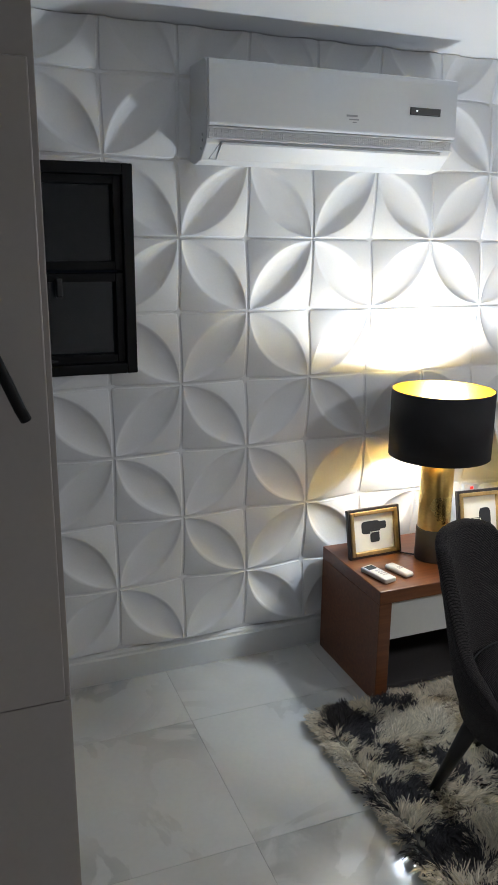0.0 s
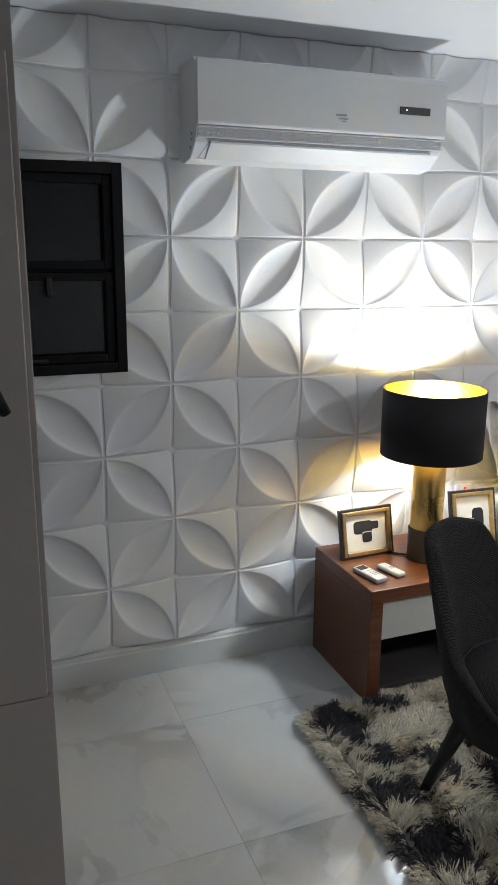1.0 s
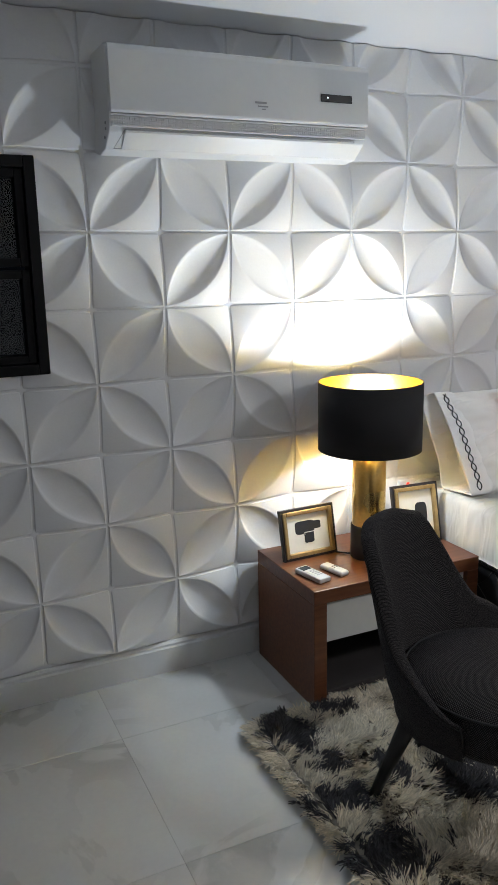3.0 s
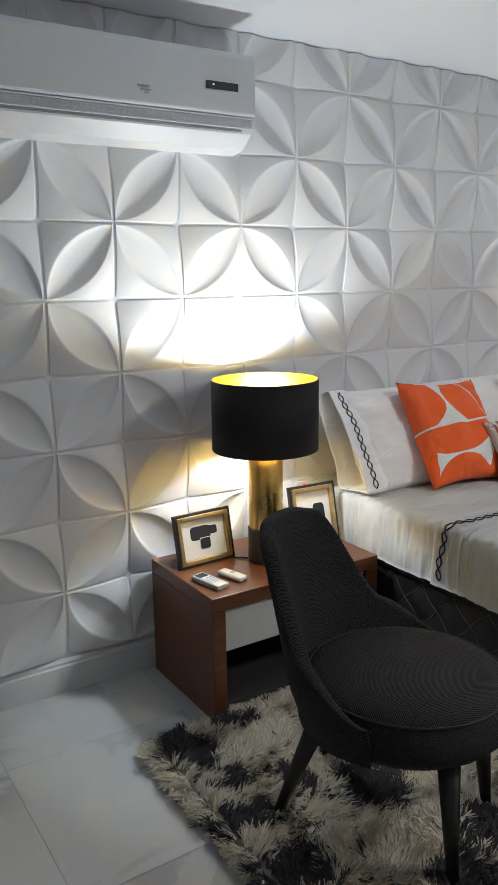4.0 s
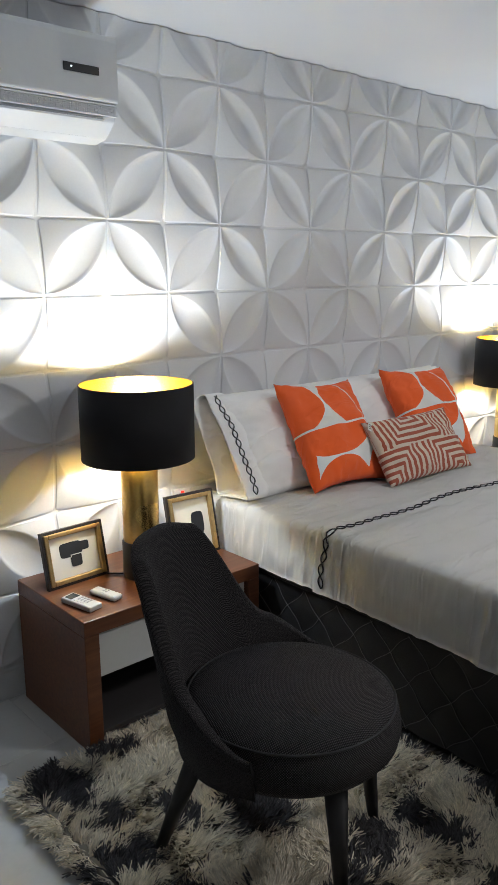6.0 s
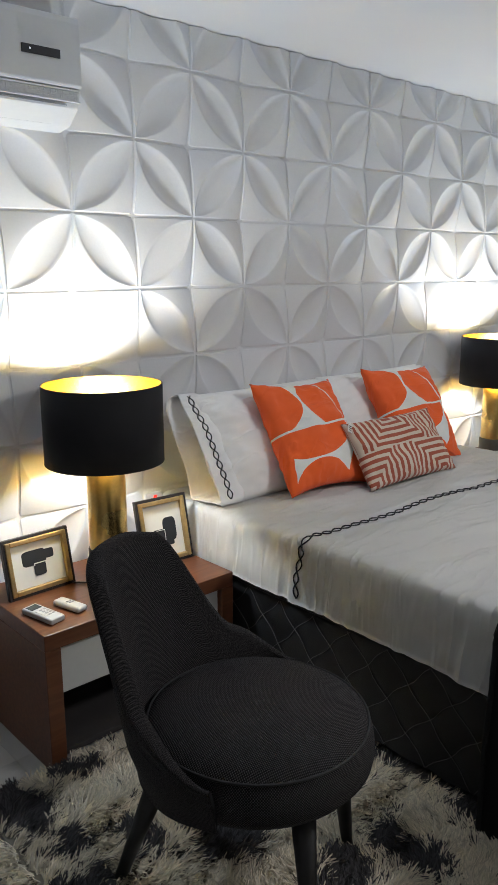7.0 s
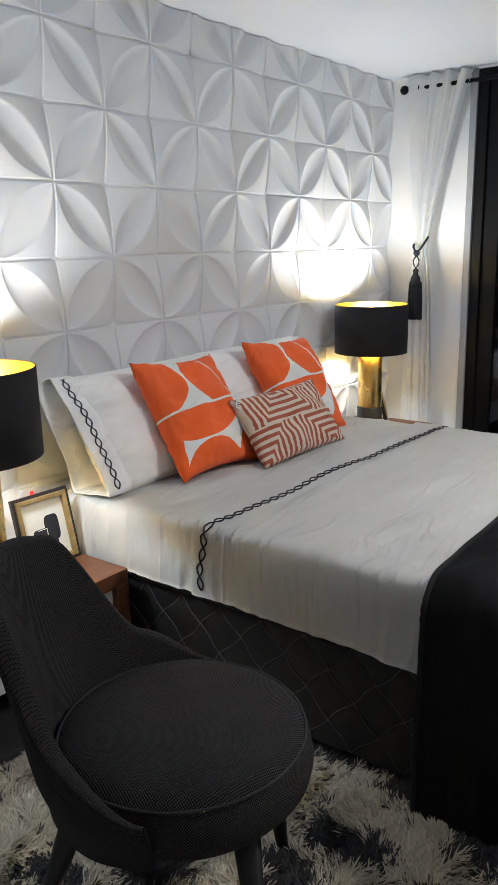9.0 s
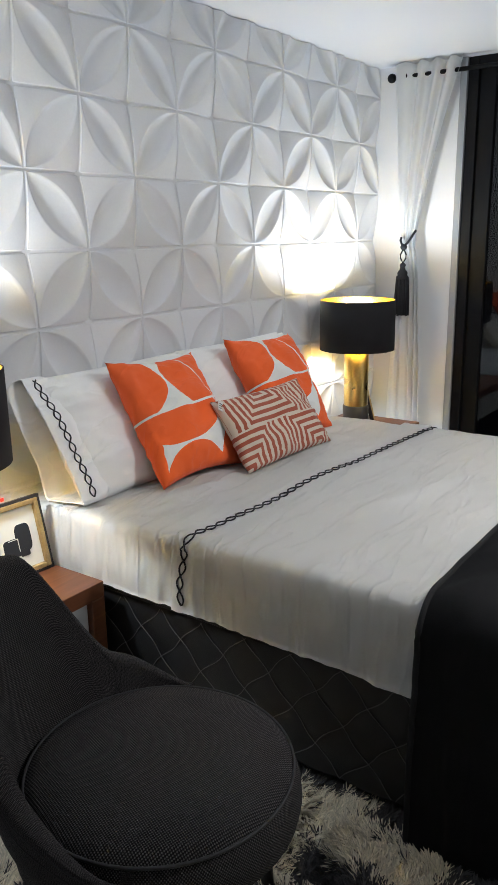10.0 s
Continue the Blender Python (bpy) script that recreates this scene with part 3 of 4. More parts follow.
# ---- framed pictures ----
def picture(m, w, h, shapes, label):
    t = thing("picture_frame", label, "picture frame", m, "small framed pictures on the nightstands")
    part("edge", ring(0, w, 0, h, 0.010, 0, 0.018, 0.0015), FRAME_DARK, t, "dark outer edge")
    part("moulding", ring(0.0095, w - 0.0095, 0.0095, h - 0.0095, 0.016, -0.004, 0.014, 0.003), FRAME_GOLD, t, "gold moulding")
    part("backing", block(0.006, w - 0.006, 0.015, 0.0175, 0.006, h - 0.006), FRAME_DARK, t)
    art = part("mount", block(0.025, w - 0.025, 0.010, 0.014, 0.025, h - 0.025), MAT_BOARD, t, "white mount")
    for k, (cx, cz, sw, sh, power, pale) in enumerate(shapes):
        part("print", plate(blob(cx * w, cz * h, sw * w, sh * h, power), 0.0098 - 0.0004 * k, 0.0096 - 0.0004 * k - 0.0003), MAT_BOARD if pale else INK, art)
    part("strut", block(w / 2 - 0.02, w / 2 + 0.02, 0.018, 0.022, 0.01, h * 0.7), FRAME_DARK, t)
    return t


SHAPES_A = ((0.45, 0.60, 0.36, 0.26, 5, 0), (0.63, 0.62, 0.24, 0.16, 6, 0), (0.52, 0.42, 0.18, 0.26, 6, 0), (0.545, 0.50, 0.22, 0.015, 6, 1), (0.44, 0.485, 0.012, 0.05, 6, 1))
SHAPES_B = ((0.62, 0.50, 0.26, 0.36, 4, 0), (0.42, 0.40, 0.30, 0.24, 5, 0), (0.52, 0.42, 0.012, 0.17, 6, 1), (0.44, 0.505, 0.17, 0.010, 6, 1), (0.60, 0.31, 0.16, 0.1, 5, 0))
picture(pose(0.607, -0.215, 0.4405, -12, 0, 2), 0.232, 0.192, SHAPES_A, "gold and black landscape picture frame with abstract print")
picture(pose(1.065, -0.275, 0.4405, -13, 0, -4), 0.205, 0.235, SHAPES_B, "gold and black upright picture frame with abstract print")
picture(pose(3.445, -0.312, 0.4405, -14, 0, 28), 0.205, 0.235, SHAPES_B, "gold and black picture frame beside the far lamp")

# ---- remote controls ----
def remote(m, w, length, buttons, label, screen, soft=0.005):
    t = thing("remote_control", label, "remote control", m, "remote controls on the nightstand")
    part("case", block(-w / 2, w / 2, -length / 2, length / 2, 0, 0.018, soft, 4), REMOTE_GREY, t, smooth=False)
    if screen:
        part("screen", block(-w * 0.36, w * 0.36, length * 0.2, length * 0.43, 0.0178, 0.019, 0.0004), LCD, t, "grey display")
    for i in range(buttons):
        r, c = divmod(i, 3)
        part("button", block((c - 1) * w * 0.27 - w * 0.09, (c - 1) * w * 0.27 + w * 0.09, length * (0.08 - 0.1 * r) - 0.004, length * (0.08 - 0.1 * r) + 0.003, 0.0175, 0.0195, 0.0008), AC_GREY if i % 3 else DRAWER, t)
    return t


remote(pose(0.635, -0.372, 0.4403, 0, 0, 12), 0.052, 0.135, 12, "pale grey remote control with a small display", True)
remote(pose(0.726, -0.368, 0.4403, 0, 0, 14), 0.042, 0.112, 6, "slim white remote control on the nightstand", False, 0.0085)

# ---- bed ----
BX0, BX1, BY1, BED_TOP = 1.315, 2.88, -2.05, 0.615
bed = thing("bed_base", "black quilted box bed base with grey stitching", "bed", pose(0, 0, 0))
base_bm = block(BX0 + 0.025, BX1 - 0.025, BY1 + 0.02, -0.03, 0.05, 0.425, 0.02, 3)
part("box", base_bm, QUILT, bed)
part("band", block(BX0 + 0.018, BX1 - 0.018, BY1 + 0.012, -0.032, 0.378, 0.408, 0.006), QUILT, bed, "perforated black band")
verts, faces = [], []
for row in range(4):
    for k in range(240):
        yy, zz = -0.045 - 0.0081 * k - 0.004 * (row % 2), 0.3815 + 0.0072 * row
        b0 = len(verts)
        verts += [(BX0 + 0.0178, yy - 0.0026, zz), (BX0 + 0.0178, yy, zz - 0.0026), (BX0 + 0.0178, yy + 0.0026, zz), (BX0 + 0.0178, yy, zz + 0.0026), (BX0 + 0.0164, yy, zz)]
        faces += [(b0 + j, b0 + (j + 1) % 4, b0 + 4) for j in range(4)]
tagged(part("band_weave", (verts, [], faces), STITCH, bed, "grey knit of the band"), kind="stuff")
for px in (BX0 + 0.12, BX1 - 0.12):
    for py in (BY1 + 0.12, -0.15):
        part("foot", block(px - 0.03, px + 0.03, py - 0.03, py + 0.03, 0, 0.055, 0.004), BLACK_PLASTIC, bed)
def quilt_at(u, v):
    y, z = BY1 + 0.03 + (-0.04 - BY1 - 0.03) * u, 0.06 + 0.315 * v
    a, f = (y + 0.06) / 0.15, (0.372 - z) / 0.31
    puff = abs(math.sin(math.pi * (a + (f - 0.5) * 2.0)) * math.sin(math.pi * (a - (f - 0.5) * 2.0))) ** 0.5
    return (BX0 + 0.024 - 0.009 * puff, y, z)


part("quilted_side", sheet(220, 36, quilt_at), QUILT, bed, "", True)
# diamond quilting, raised thread on the long side
for k in range(-2, 15):
    for s in (1, -1):
        pts = []
        for i in range(21):
            f = i / 20
            y, z = -0.06 - k * 0.15 - s * (f - 0.5) * 0.30 + 0.006 * math.sin(f * 19 + k), 0.372 - 0.31 * f
            if BY1 + 0.03 < y < -0.04:
                pts.append((BX0 + 0.0195, y, z))
        if len(pts) > 2:
            part("stitch_line", tube(pts, 0.0012, 5), STITCH, bed)
tagged(part("mattress", block(BX0 + 0.02, BX1 - 0.02, BY1 + 0.02, -0.03, 0.426, BED_TOP - 0.018, 0.03, 4), LINEN, smooth=True), "white mattress on the black bed base", "mattress")


def bed_cover(x0, x1, y0, y1, top, low, wrinkle, seed, low_end=None, side_out=0.0, r=0.05, nv=130):
    """Cloth over the bed: flat on top, rounded over both long sides, hanging in soft folds."""
    drop = top - low
    w = x1 - x0
    span = w + 2 * drop
    def at(u, v):
        s = u * span - drop
        y = y0 + (y1 - y0) * v
        side = -1 if s < w / 2 else 1
        e = s if side < 0 else w - s                     # distance in from the edge, negative when hanging
        if e > r:
            x, z = e, 0.0
        elif e > -r * 0.57:
            a = (r - e) / (r * 1.57) * math.pi / 2
            x, z = r - r * math.sin(a), -r + r * math.cos(a)
        else:
            x, z = 0.0, e - r * 0.43
        hang = smoothstep(0.0, drop, -e)
        fold = noise.noise(Vector((y * 9 + seed, hang * 1.4, side))) + 0.5 * noise.noise(Vector((y * 23 + seed, hang * 2, side + 5)))
        x -= hang * (0.012 + wrinkle * 0.9 * (fold + 0.3)) + side_out
        if low_end is not None and e < 0:
            z *= 1 + (low_end - 1) * v
        z += 0.004 * noise.noise(Vector((s * 5 + seed, y * 4, 2.0))) + 0.0025 * noise.noise(Vector((s * 9 + y * 16, y * 5 - s * 6, 7.0 + seed)))
        lie = smoothstep(0.0, 0.06, e)
        z += lie * 0.010 * max(0.0, noise.noise(Vector((s * 3.2 + y * 7.5 + seed, y * 2.2 - s * 1.2, 11.0))) - 0.12) * 3
        x += (1 - lie) * 0.007 * max(0.0, noise.noise(Vector((y * 17 + seed + e * 5, e * 3.5, side + 9))))
        x += (1 - lie) * 0.006 * noise.noise(Vector((y * 40 + seed, e * 14, side)))
        z += hang * 0.005 * noise.noise(Vector((y * 6, 3.0 + seed, side)))
        return (x0 + x if side < 0 else x1 - x, y, top + z)
    bed_cover.edge = [at(i / 120, 0.0) for i in range(121)]
    return sheet(120, nv, at, 0.004)


tagged(part("fitted_sheet", bed_cover(BX0, BX1, -0.03, -0.80, BED_TOP, 0.425, 0.007, 1.0, r=0.032), LINEN, smooth=True), "white cotton sheet tucked over the mattress", "bed sheet")
tagged(part("top_sheet", bed_cover(BX0 - 0.002, BX1 + 0.002, -0.735, BY1, BED_TOP + 0.006, 0.425, 0.009, 4.0, 1.16, r=0.032), LINEN, smooth=True), "creased white top sheet with a chain-stitched hem", "bed sheet")

tagged(part("hem_fold", bed_cover(BX0 - 0.006, BX1 + 0.006, -0.738, -0.855, BED_TOP + 0.0105, 0.425, 0.009, 4.0, r=0.032, nv=14), LINEN, bpy.data.objects["top_sheet"], smooth=True))


def chain(points_of, n, amp, wave, radius):
    """Two threads that wind round each other along points_of(s) -> (place, across)."""
    out = None
    for sign in (1, -1):
        pts = []
        for i in range(n + 1):
            s = i / n
            p, a, up, length = points_of(s)
            ph = 2 * math.pi * length / wave
            pts.append(Vector(p) + Vector(a) * amp * sign * math.sin(ph) + Vector(up) * 0.0012 * sign * math.cos(ph))
        out = tube(pts, radius, 5, bm=out)
    return out


from mathutils.bvhtree import BVHTree


def bed_surface():
    """A look-up of the outermost cloth of the top sheet and its folded hem along a line towards a point."""
    trees = []
    for name in ("top_sheet", "hem_fold"):
        me = bpy.data.objects[name].data
        trees.append(BVHTree.FromPolygons([v.co.copy() for v in me.vertices], [tuple(p.vertices) for p in me.polygons]))

    def outermost(point, out):
        far = Vector(point) + out * 0.25
        best = None
        for tree in trees:
            for dy in (-0.009, 0.0, 0.009):
                hit, _n, _i, d = tree.ray_cast(far + Vector((0, dy, 0)), -out, 0.4)
                if hit is not None and (best is None or d < best):
                    best = d
        return far - out * (best - 0.0018) if best is not None else Vector(point)
    return outermost


on_sheet = bed_surface()


def hem(s):
    """The hem's line: up the bed's side, round its edge and across its top."""
    side, turn = 0.160, 0.050
    d = s * (side + turn + BX1 - BX0 - 0.028)
    if d < side:
        p, out = (BX0 + 0.026, -0.778 + 0.006 * math.sin(d * 30), 0.433 + d), Vector((-1, 0, 0))
    elif d < side + turn:
        a = (d - side) / turn * math.pi / 2
        p, out = (BX0 + 0.026, -0.780 - 0.006 * a, 0.593), Vector((-math.cos(a), 0, math.sin(a)))
    else:
        t = d - side - turn
        p, out = (BX0 + 0.026 + t, -0.790 - 0.080 * t / (BX1 - BX0), 0.593), Vector((0, 0, 1))
    return on_sheet(p, out), (0, 1, 0), out, d


part("chain_stitch", chain(hem, 420, 0.0105, 0.088, 0.0026), THREAD, bpy.data.objects["top_sheet"], "black chain embroidery", True)

throw_bm = bed_cover(BX0 - 0.025, BX1 + 0.025, -1.475, BY1 - 0.03, BED_TOP + 0.030, 0.06, 0.030, 9.0, side_out=0.014, r=0.10)
throw = tagged(part("throw", throw_bm, THROW, smooth=True), "black throw draped over the foot of the bed", "throw blanket")
part("hem", tube(bed_cover.edge, 0.0075, 7), THROW, throw, "rolled hem", True)

# ---- pillows ----
def cushion(name, w, h, thick, m, material, label, seed, pinch=0.10, group="", nu=44, flange=0.0, sag=0.0):
    """A stuffed pillow in x and z, its lower edge on z = 0, facing -y."""
    def face(sign):
        def at(u, v):
            a, b = 2 * u - 1, 2 * v - 1
            fill = max(0.0, (1 - abs(a) ** 2.6)) ** 0.5 * max(0.0, (1 - abs(b) ** 2.6)) ** 0.5
            x = a * w / 2 * (1 - pinch * (1 - b * b) * 0.0 - pinch * 0.55 * (1 - abs(b) ** 2) * abs(a) ** 3)
            z = h / 2 + b * h / 2 * (1 - pinch * 0.55 * (1 - abs(a) ** 2) * abs(b) ** 3) - sag * (1 - abs(a)) * max(0, b)
            edge = max(abs(a), abs(b))
            crease = 0.014 * noise.noise(Vector((a * 2.4 + seed, b * 2.4, sign))) + 0.016 * edge ** 3 * noise.noise(Vector((a * 8 + seed, b * 8, sign * 2))) + 0.002 * noise.noise(Vector((a * 6 + b * 3 + seed, b * 15, sign)))
            y = sign * (fill * thick / 2 + 0.002) + crease * (0.3 + fill) * (1 if edge < 0.999 else 0.0)
            return (x, y, z)
        return at
    bm = sheet(nu, nu, face(-1))
    two = sheet(nu, nu, face(1))
    bmesh.ops.reverse_faces(two, faces=two.faces[:])
    bm = merged(bm, two)
    bmesh.ops.remove_doubles(bm, verts=bm.verts[:], dist=0.0045)
    bm.transform(m)
    ob = tagged(part(name, bm, material, smooth=True), label, "pillow", group)
    return ob, face(-1), m


def pillowcase_end(ob, m):
    """The open end of a pillowcase: a soft sleeve past the stuffing, with an embroidered border on its front."""
    w, h = 0.74, 0.44

    def section(v):
        """Front up, a narrow fold at the top, the back down and out, then along the bed."""
        if v < 0.46:
            k = v / 0.46
            return -0.040 + 0.024 * k - 0.022 * math.sin(math.pi * k), h * k
        if v < 0.52:
            k = (v - 0.46) / 0.06
            return -0.016 + 0.03 * k, h + 0.006 * math.sin(math.pi * k)
        if v < 0.84:
            k = (v - 0.52) / 0.32
            return 0.014 + 0.082 * k - 0.012 * math.sin(math.pi * k), h + (0.078 - h) * k
        k = (v - 0.84) / 0.16
        return 0.096 - 0.136 * k, 0.078 * (1 - k)

    def sleeve(u, v):
        y, z = section(v)
        back = smoothstep(0.46, 0.56, v) * (1 - smoothstep(0.84, 1.0, v))
        x = -w / 2 + 0.15 - 0.175 * u - 0.045 * u * back * (0.2 + 0.8 * z / h)
        full = smoothstep(0.0, 0.55, u)
        y, z = y * (0.35 + 0.65 * full), h / 2 + (z - h / 2) * (0.72 + 0.28 * full)
        y += 0.007 * noise.noise(Vector((x * 14, z * 9, 1.0 + 3 * back))) * (0.4 + u)
        x += 0.006 * u * noise.noise(Vector((3.0, z * 8, back)))
        return (x, y, z + 0.002)
    bm = sheet(26, 72, sleeve)
    bmesh.ops.remove_doubles(bm, verts=bm.verts[:], dist=0.0002)
    bmesh.ops.solidify(bm, geom=bm.faces[:], thickness=0.0025)
    bm.transform(m)
    case = part("pillowcase_end", bm, LINEN, ob, "open end of the white pillowcase", True)

    def line(s):
        p = Vector(sleeve(0.74, 0.012 + 0.440 * s)) + Vector((0, -0.0035, 0))
        return m @ p, m.to_3x3() @ Vector((1, 0, 0)), m.to_3x3() @ Vector((0, -1, 0)), s * 0.42
    part("chain_stitch", chain(line, 150, 0.0105, 0.075, 0.0026), THREAD, case, "black chain embroidery", True)


for px, sd, edge_u in ((1.735, 1.0, 0.11), (2.46, 6.0, 0.89)):
    m = pose(px, -0.345, 0.612, -33, 0, -2)
    ob, face, m = cushion("pillow", 0.74, 0.44, 0.15, m, LINEN, "white cotton pillow with a black chain-stitched border", sd, 0.05, "white pillows against the panel wall")
    if edge_u < 0.5:
        pillowcase_end(ob, m)
for px, sd in ((1.74, 8.0), (2.46, 9.0)):
    cushion("pillow", 0.73, 0.38, 0.12, pose(px, -0.15, 0.61, -9, 0, -1), LINEN, "white cotton pillow standing against the panel wall", sd, 0.05, "white pillows against the panel wall")
cushion("throw_pillow", 0.445, 0.465, 0.14, pose(1.80, -0.475, 0.622, -33, 3, 0), ORANGE_PRINT, "square cushion printed with orange petals on white", 2.0, 0.20, "orange cushions on the bed")
cushion("throw_pillow", 0.445, 0.465, 0.14, pose(2.44, -0.48, 0.622, -33, 3, -3), ORANGE_PRINT, "square cushion printed with orange petals on white", 3.5, 0.20, "orange cushions on the bed")
cushion("lumbar_pillow", 0.52, 0.29, 0.11, pose(2.16, -0.60, 0.622, -36, -1, -4), STRIPE_PRINT, "small oblong cushion with rust and cream stripes", 5.0, 0.12)
tag_m = pose(2.16, -0.60, 0.622, -36, -1, -4) @ pose(-0.238, -0.02, 0.262, 0, 35, 0)
tag = block(-0.010, 0.010, -0.0015, 0.0015, -0.02, 0.02, 0.0005)
tag.transform(tag_m)
tag_ob = part("label_tag", tag, MAT_BOARD, bpy.data.objects["lumbar_pillow"], "small white sewn tag")
for k in range(3):
    bar = block(-0.006, 0.006, -0.0022, -0.0014, -0.012 + 0.009 * k, -0.009 + 0.009 * k)
    bar.transform(tag_m)
    part("bar", bar, INK, tag_ob)

# ---- chair ----
CH = Vector((0.755, -1.18, 0))
chair = thing("chair", "charcoal woven upholstered chair with black tapered legs", "chair", pose(CH.x, CH.y, 0, 0, 0, math.degrees(math.atan2(0.53, 0.85)) - 5))
# its own axes: -y is the front, x its right


def with_uv(bm, scale=1.0):
    lay = bm.loops.layers.uv.verify()
    for f in bm.faces:
        nrm = f.normal
        for lp in f.loops:
            c = lp.vert.co
            if abs(nrm.z) > 0.6:
                lp[lay].uv = (c.x * scale, c.y * scale)
            else:
                lp[lay].uv = (math.atan2(c.y, c.x) * 0.28 * scale, c.z * scale)
    return bm


seat_prof = [(0, 0.480), (0.10, 0.479), (0.18, 0.475), (0.230, 0.464), (0.255, 0.447), (0.266, 0.420), (0.271, 0.385), (0.266, 0.36), (0.250, 0.34), (0.2, 0.33), (0, 0.33)]
part("seat", with_uv(lathe(seat_prof, 72)), WEAVE, chair, "round woven seat cushion", True)
part("piping", lathe([(0.2555 + 0.0032 * math.cos(a), 0.448 + 0.0032 * math.sin(a)) for a in (k * math.pi / 4 for k in range(8))], 72, closed=True), PIPING, chair, "", True)


def back_top(th):
    """Height of the back's upper edge round the seat; th 0 is the middle of the back."""
    a = abs(th)
    return 0.805 - 0.022 * smoothstep(0.2, 0.65, a) - 0.268 * smoothstep(0.56, 1.06, a) - 0.080 * smoothstep(1.0, 1.6, a)


def shell(inner):
    def at(u, v):
        th = (u - 0.5) * 2 * 1.60
        top = back_top(th)
        low = 0.335 + (0.03 if inner else 0.0)
        z = low + (top - low) * v
        up = max(0.0, z - 0.40)
        thin = 0.040 - 0.028 * smoothstep(1.0, 1.6, abs(th))
        r = 0.301 - (thin if inner else 0.0) - 0.012 * smoothstep(1.1, 1.6, abs(th)) + 0.02 * smoothstep(0.335, 0.43, z) - 0.02
        lean = 0.20 * up + 0.10 * up * up
        squeeze = 1 - 0.06 * smoothstep(0.05, 0.45, up)
        x, y = r * math.sin(th) * squeeze, r * math.cos(th) + lean
        return (x, y, z)
    return at


o_at, i_at = shell(False), shell(True)


def padded(u, v):
    """Round the back's section: up the outer face, over a rolled edge, down the inner face."""
    if v <= 0.42:
        return o_at(u, v / 0.42)
    if v >= 0.58:
        return i_at(u, (1 - v) / 0.42)
    a, b = Vector(o_at(u, 1)), Vector(i_at(u, 1))
    t = (v - 0.42) / 0.16 * math.pi
    return (a + b) / 2 + (a - b) / 2 * math.cos(t) + Vector((0, 0, 1)) * (a - b).length / 2 * 0.8 * math.sin(t)


bm = sheet(72, 62, padded)
for lp_u in (0, 1):                                  # close the two front ends
    row = [bm.verts.new(Vector(padded(lp_u, k / 20)) + Vector((0, -0.002, 0))) for k in range(21)]
    for k in range(10):
        f = (row[k], row[k + 1], row[19 - k], row[20 - k])
        if k == 9:
            f = (row[9], row[10], row[11])
        bm.faces.new(f)
bmesh.ops.recalc_face_normals(bm, faces=bm.faces[:])
lay = bm.loops.layers.uv.verify()
for f in bm.faces:
    for lp in f.loops:
        lp[lay].uv = lp[lay].uv * 0.93
part("backrest", bm, WEAVE, chair, "curved woven backrest wrapping the seat", True)
for shift in (0.02, 0.09):
    part("seam", tube([Vector(padded(k / 90, 0.42 - shift)) for k in range(91)], 0.0016, 5), PIPING, chair, "", True)
part("seat_rail", lathe([(0, 0.312), (0.205, 0.312), (0.225, 0.320), (0.232, 0.332), (0, 0.332)], 48), BLACK_PLASTIC, chair, "black underside rail")
for sx in (-1, 1):
    part("leg", tube([(sx * 0.125, 0.19, 0.325), (sx * 0.14, 0.31, 0.0)], 0.02, 14, ends=(0.028, 0.013)), LEG_BLACK, chair, smooth=True)
    part("leg", tube([(sx * 0.145, -0.155, 0.325), (sx * 0.165, -0.185, 0.0)], 0.02, 14, ends=(0.028, 0.013)), LEG_BLACK, chair, smooth=True)

# ---- curtain ----
rod = thing("curtain_rod", "black metal curtain rod with a ball finial", "curtain rod", pose(3.905, 0, 2.212))
part("rod", tube([(0, -0.15, 0), (0, -2.95, 0)], 0.011, 14), BLACK_METAL, rod, smooth=True)
part("finial", lathe([(0, -0.024), (0.012, -0.021), (0.021, -0.011), (0.024, 0), (0.021, 0.011), (0.012, 0.021), (0, 0.024)], 20), BLACK_METAL, rod, smooth=True).location = (0, -0.133, 0)
part("bracket", block(-0.006, 0.095, -0.185, -0.17, -0.008, 0.008, 0.002), BLACK_METAL, rod)
part("bracket", block(-0.006, 0.095, -2.87, -2.855, -0.008, 0.008, 0.002), BLACK_METAL, rod)


def curtain_at(u, v):
    z = 2.272 - 2.252 * v
    tie = 1.34
    if z > tie:
        f = (z - tie) / (2.272 - tie)
        y0, y1 = -0.225 + 0.065 * f ** 0.8, -0.305 - 0.225 * f ** 1.25
        amp = 0.007 + 0.006 * f
    else:
        f = (tie - z) / tie
        y0, y1 = -0.225 + 0.075 * f ** 0.6, -0.305 - 0.085 * f ** 0.5
        amp = 0.007 + 0.004 * f ** 0.5
    y = y0 + (y1 - y0) * (u + 0.02 * math.sin(9 * u + 3 * v))
    ph = 2 * math.pi * 4.2 * u ** 1.35 + 0.9 * noise.noise(Vector((u * 3, v * 2.5, 1)))
    amp *= 0.55 + 0.9 * u
    x = 3.891 - amp * math.sin(ph) - 0.25 * amp * math.sin(1.7 * ph + 1 + 2 * v)
    return (min(x, 3.955), y, z + 0.006 * math.sin(ph * 1.0) * (1 if v < 0.02 else 0))


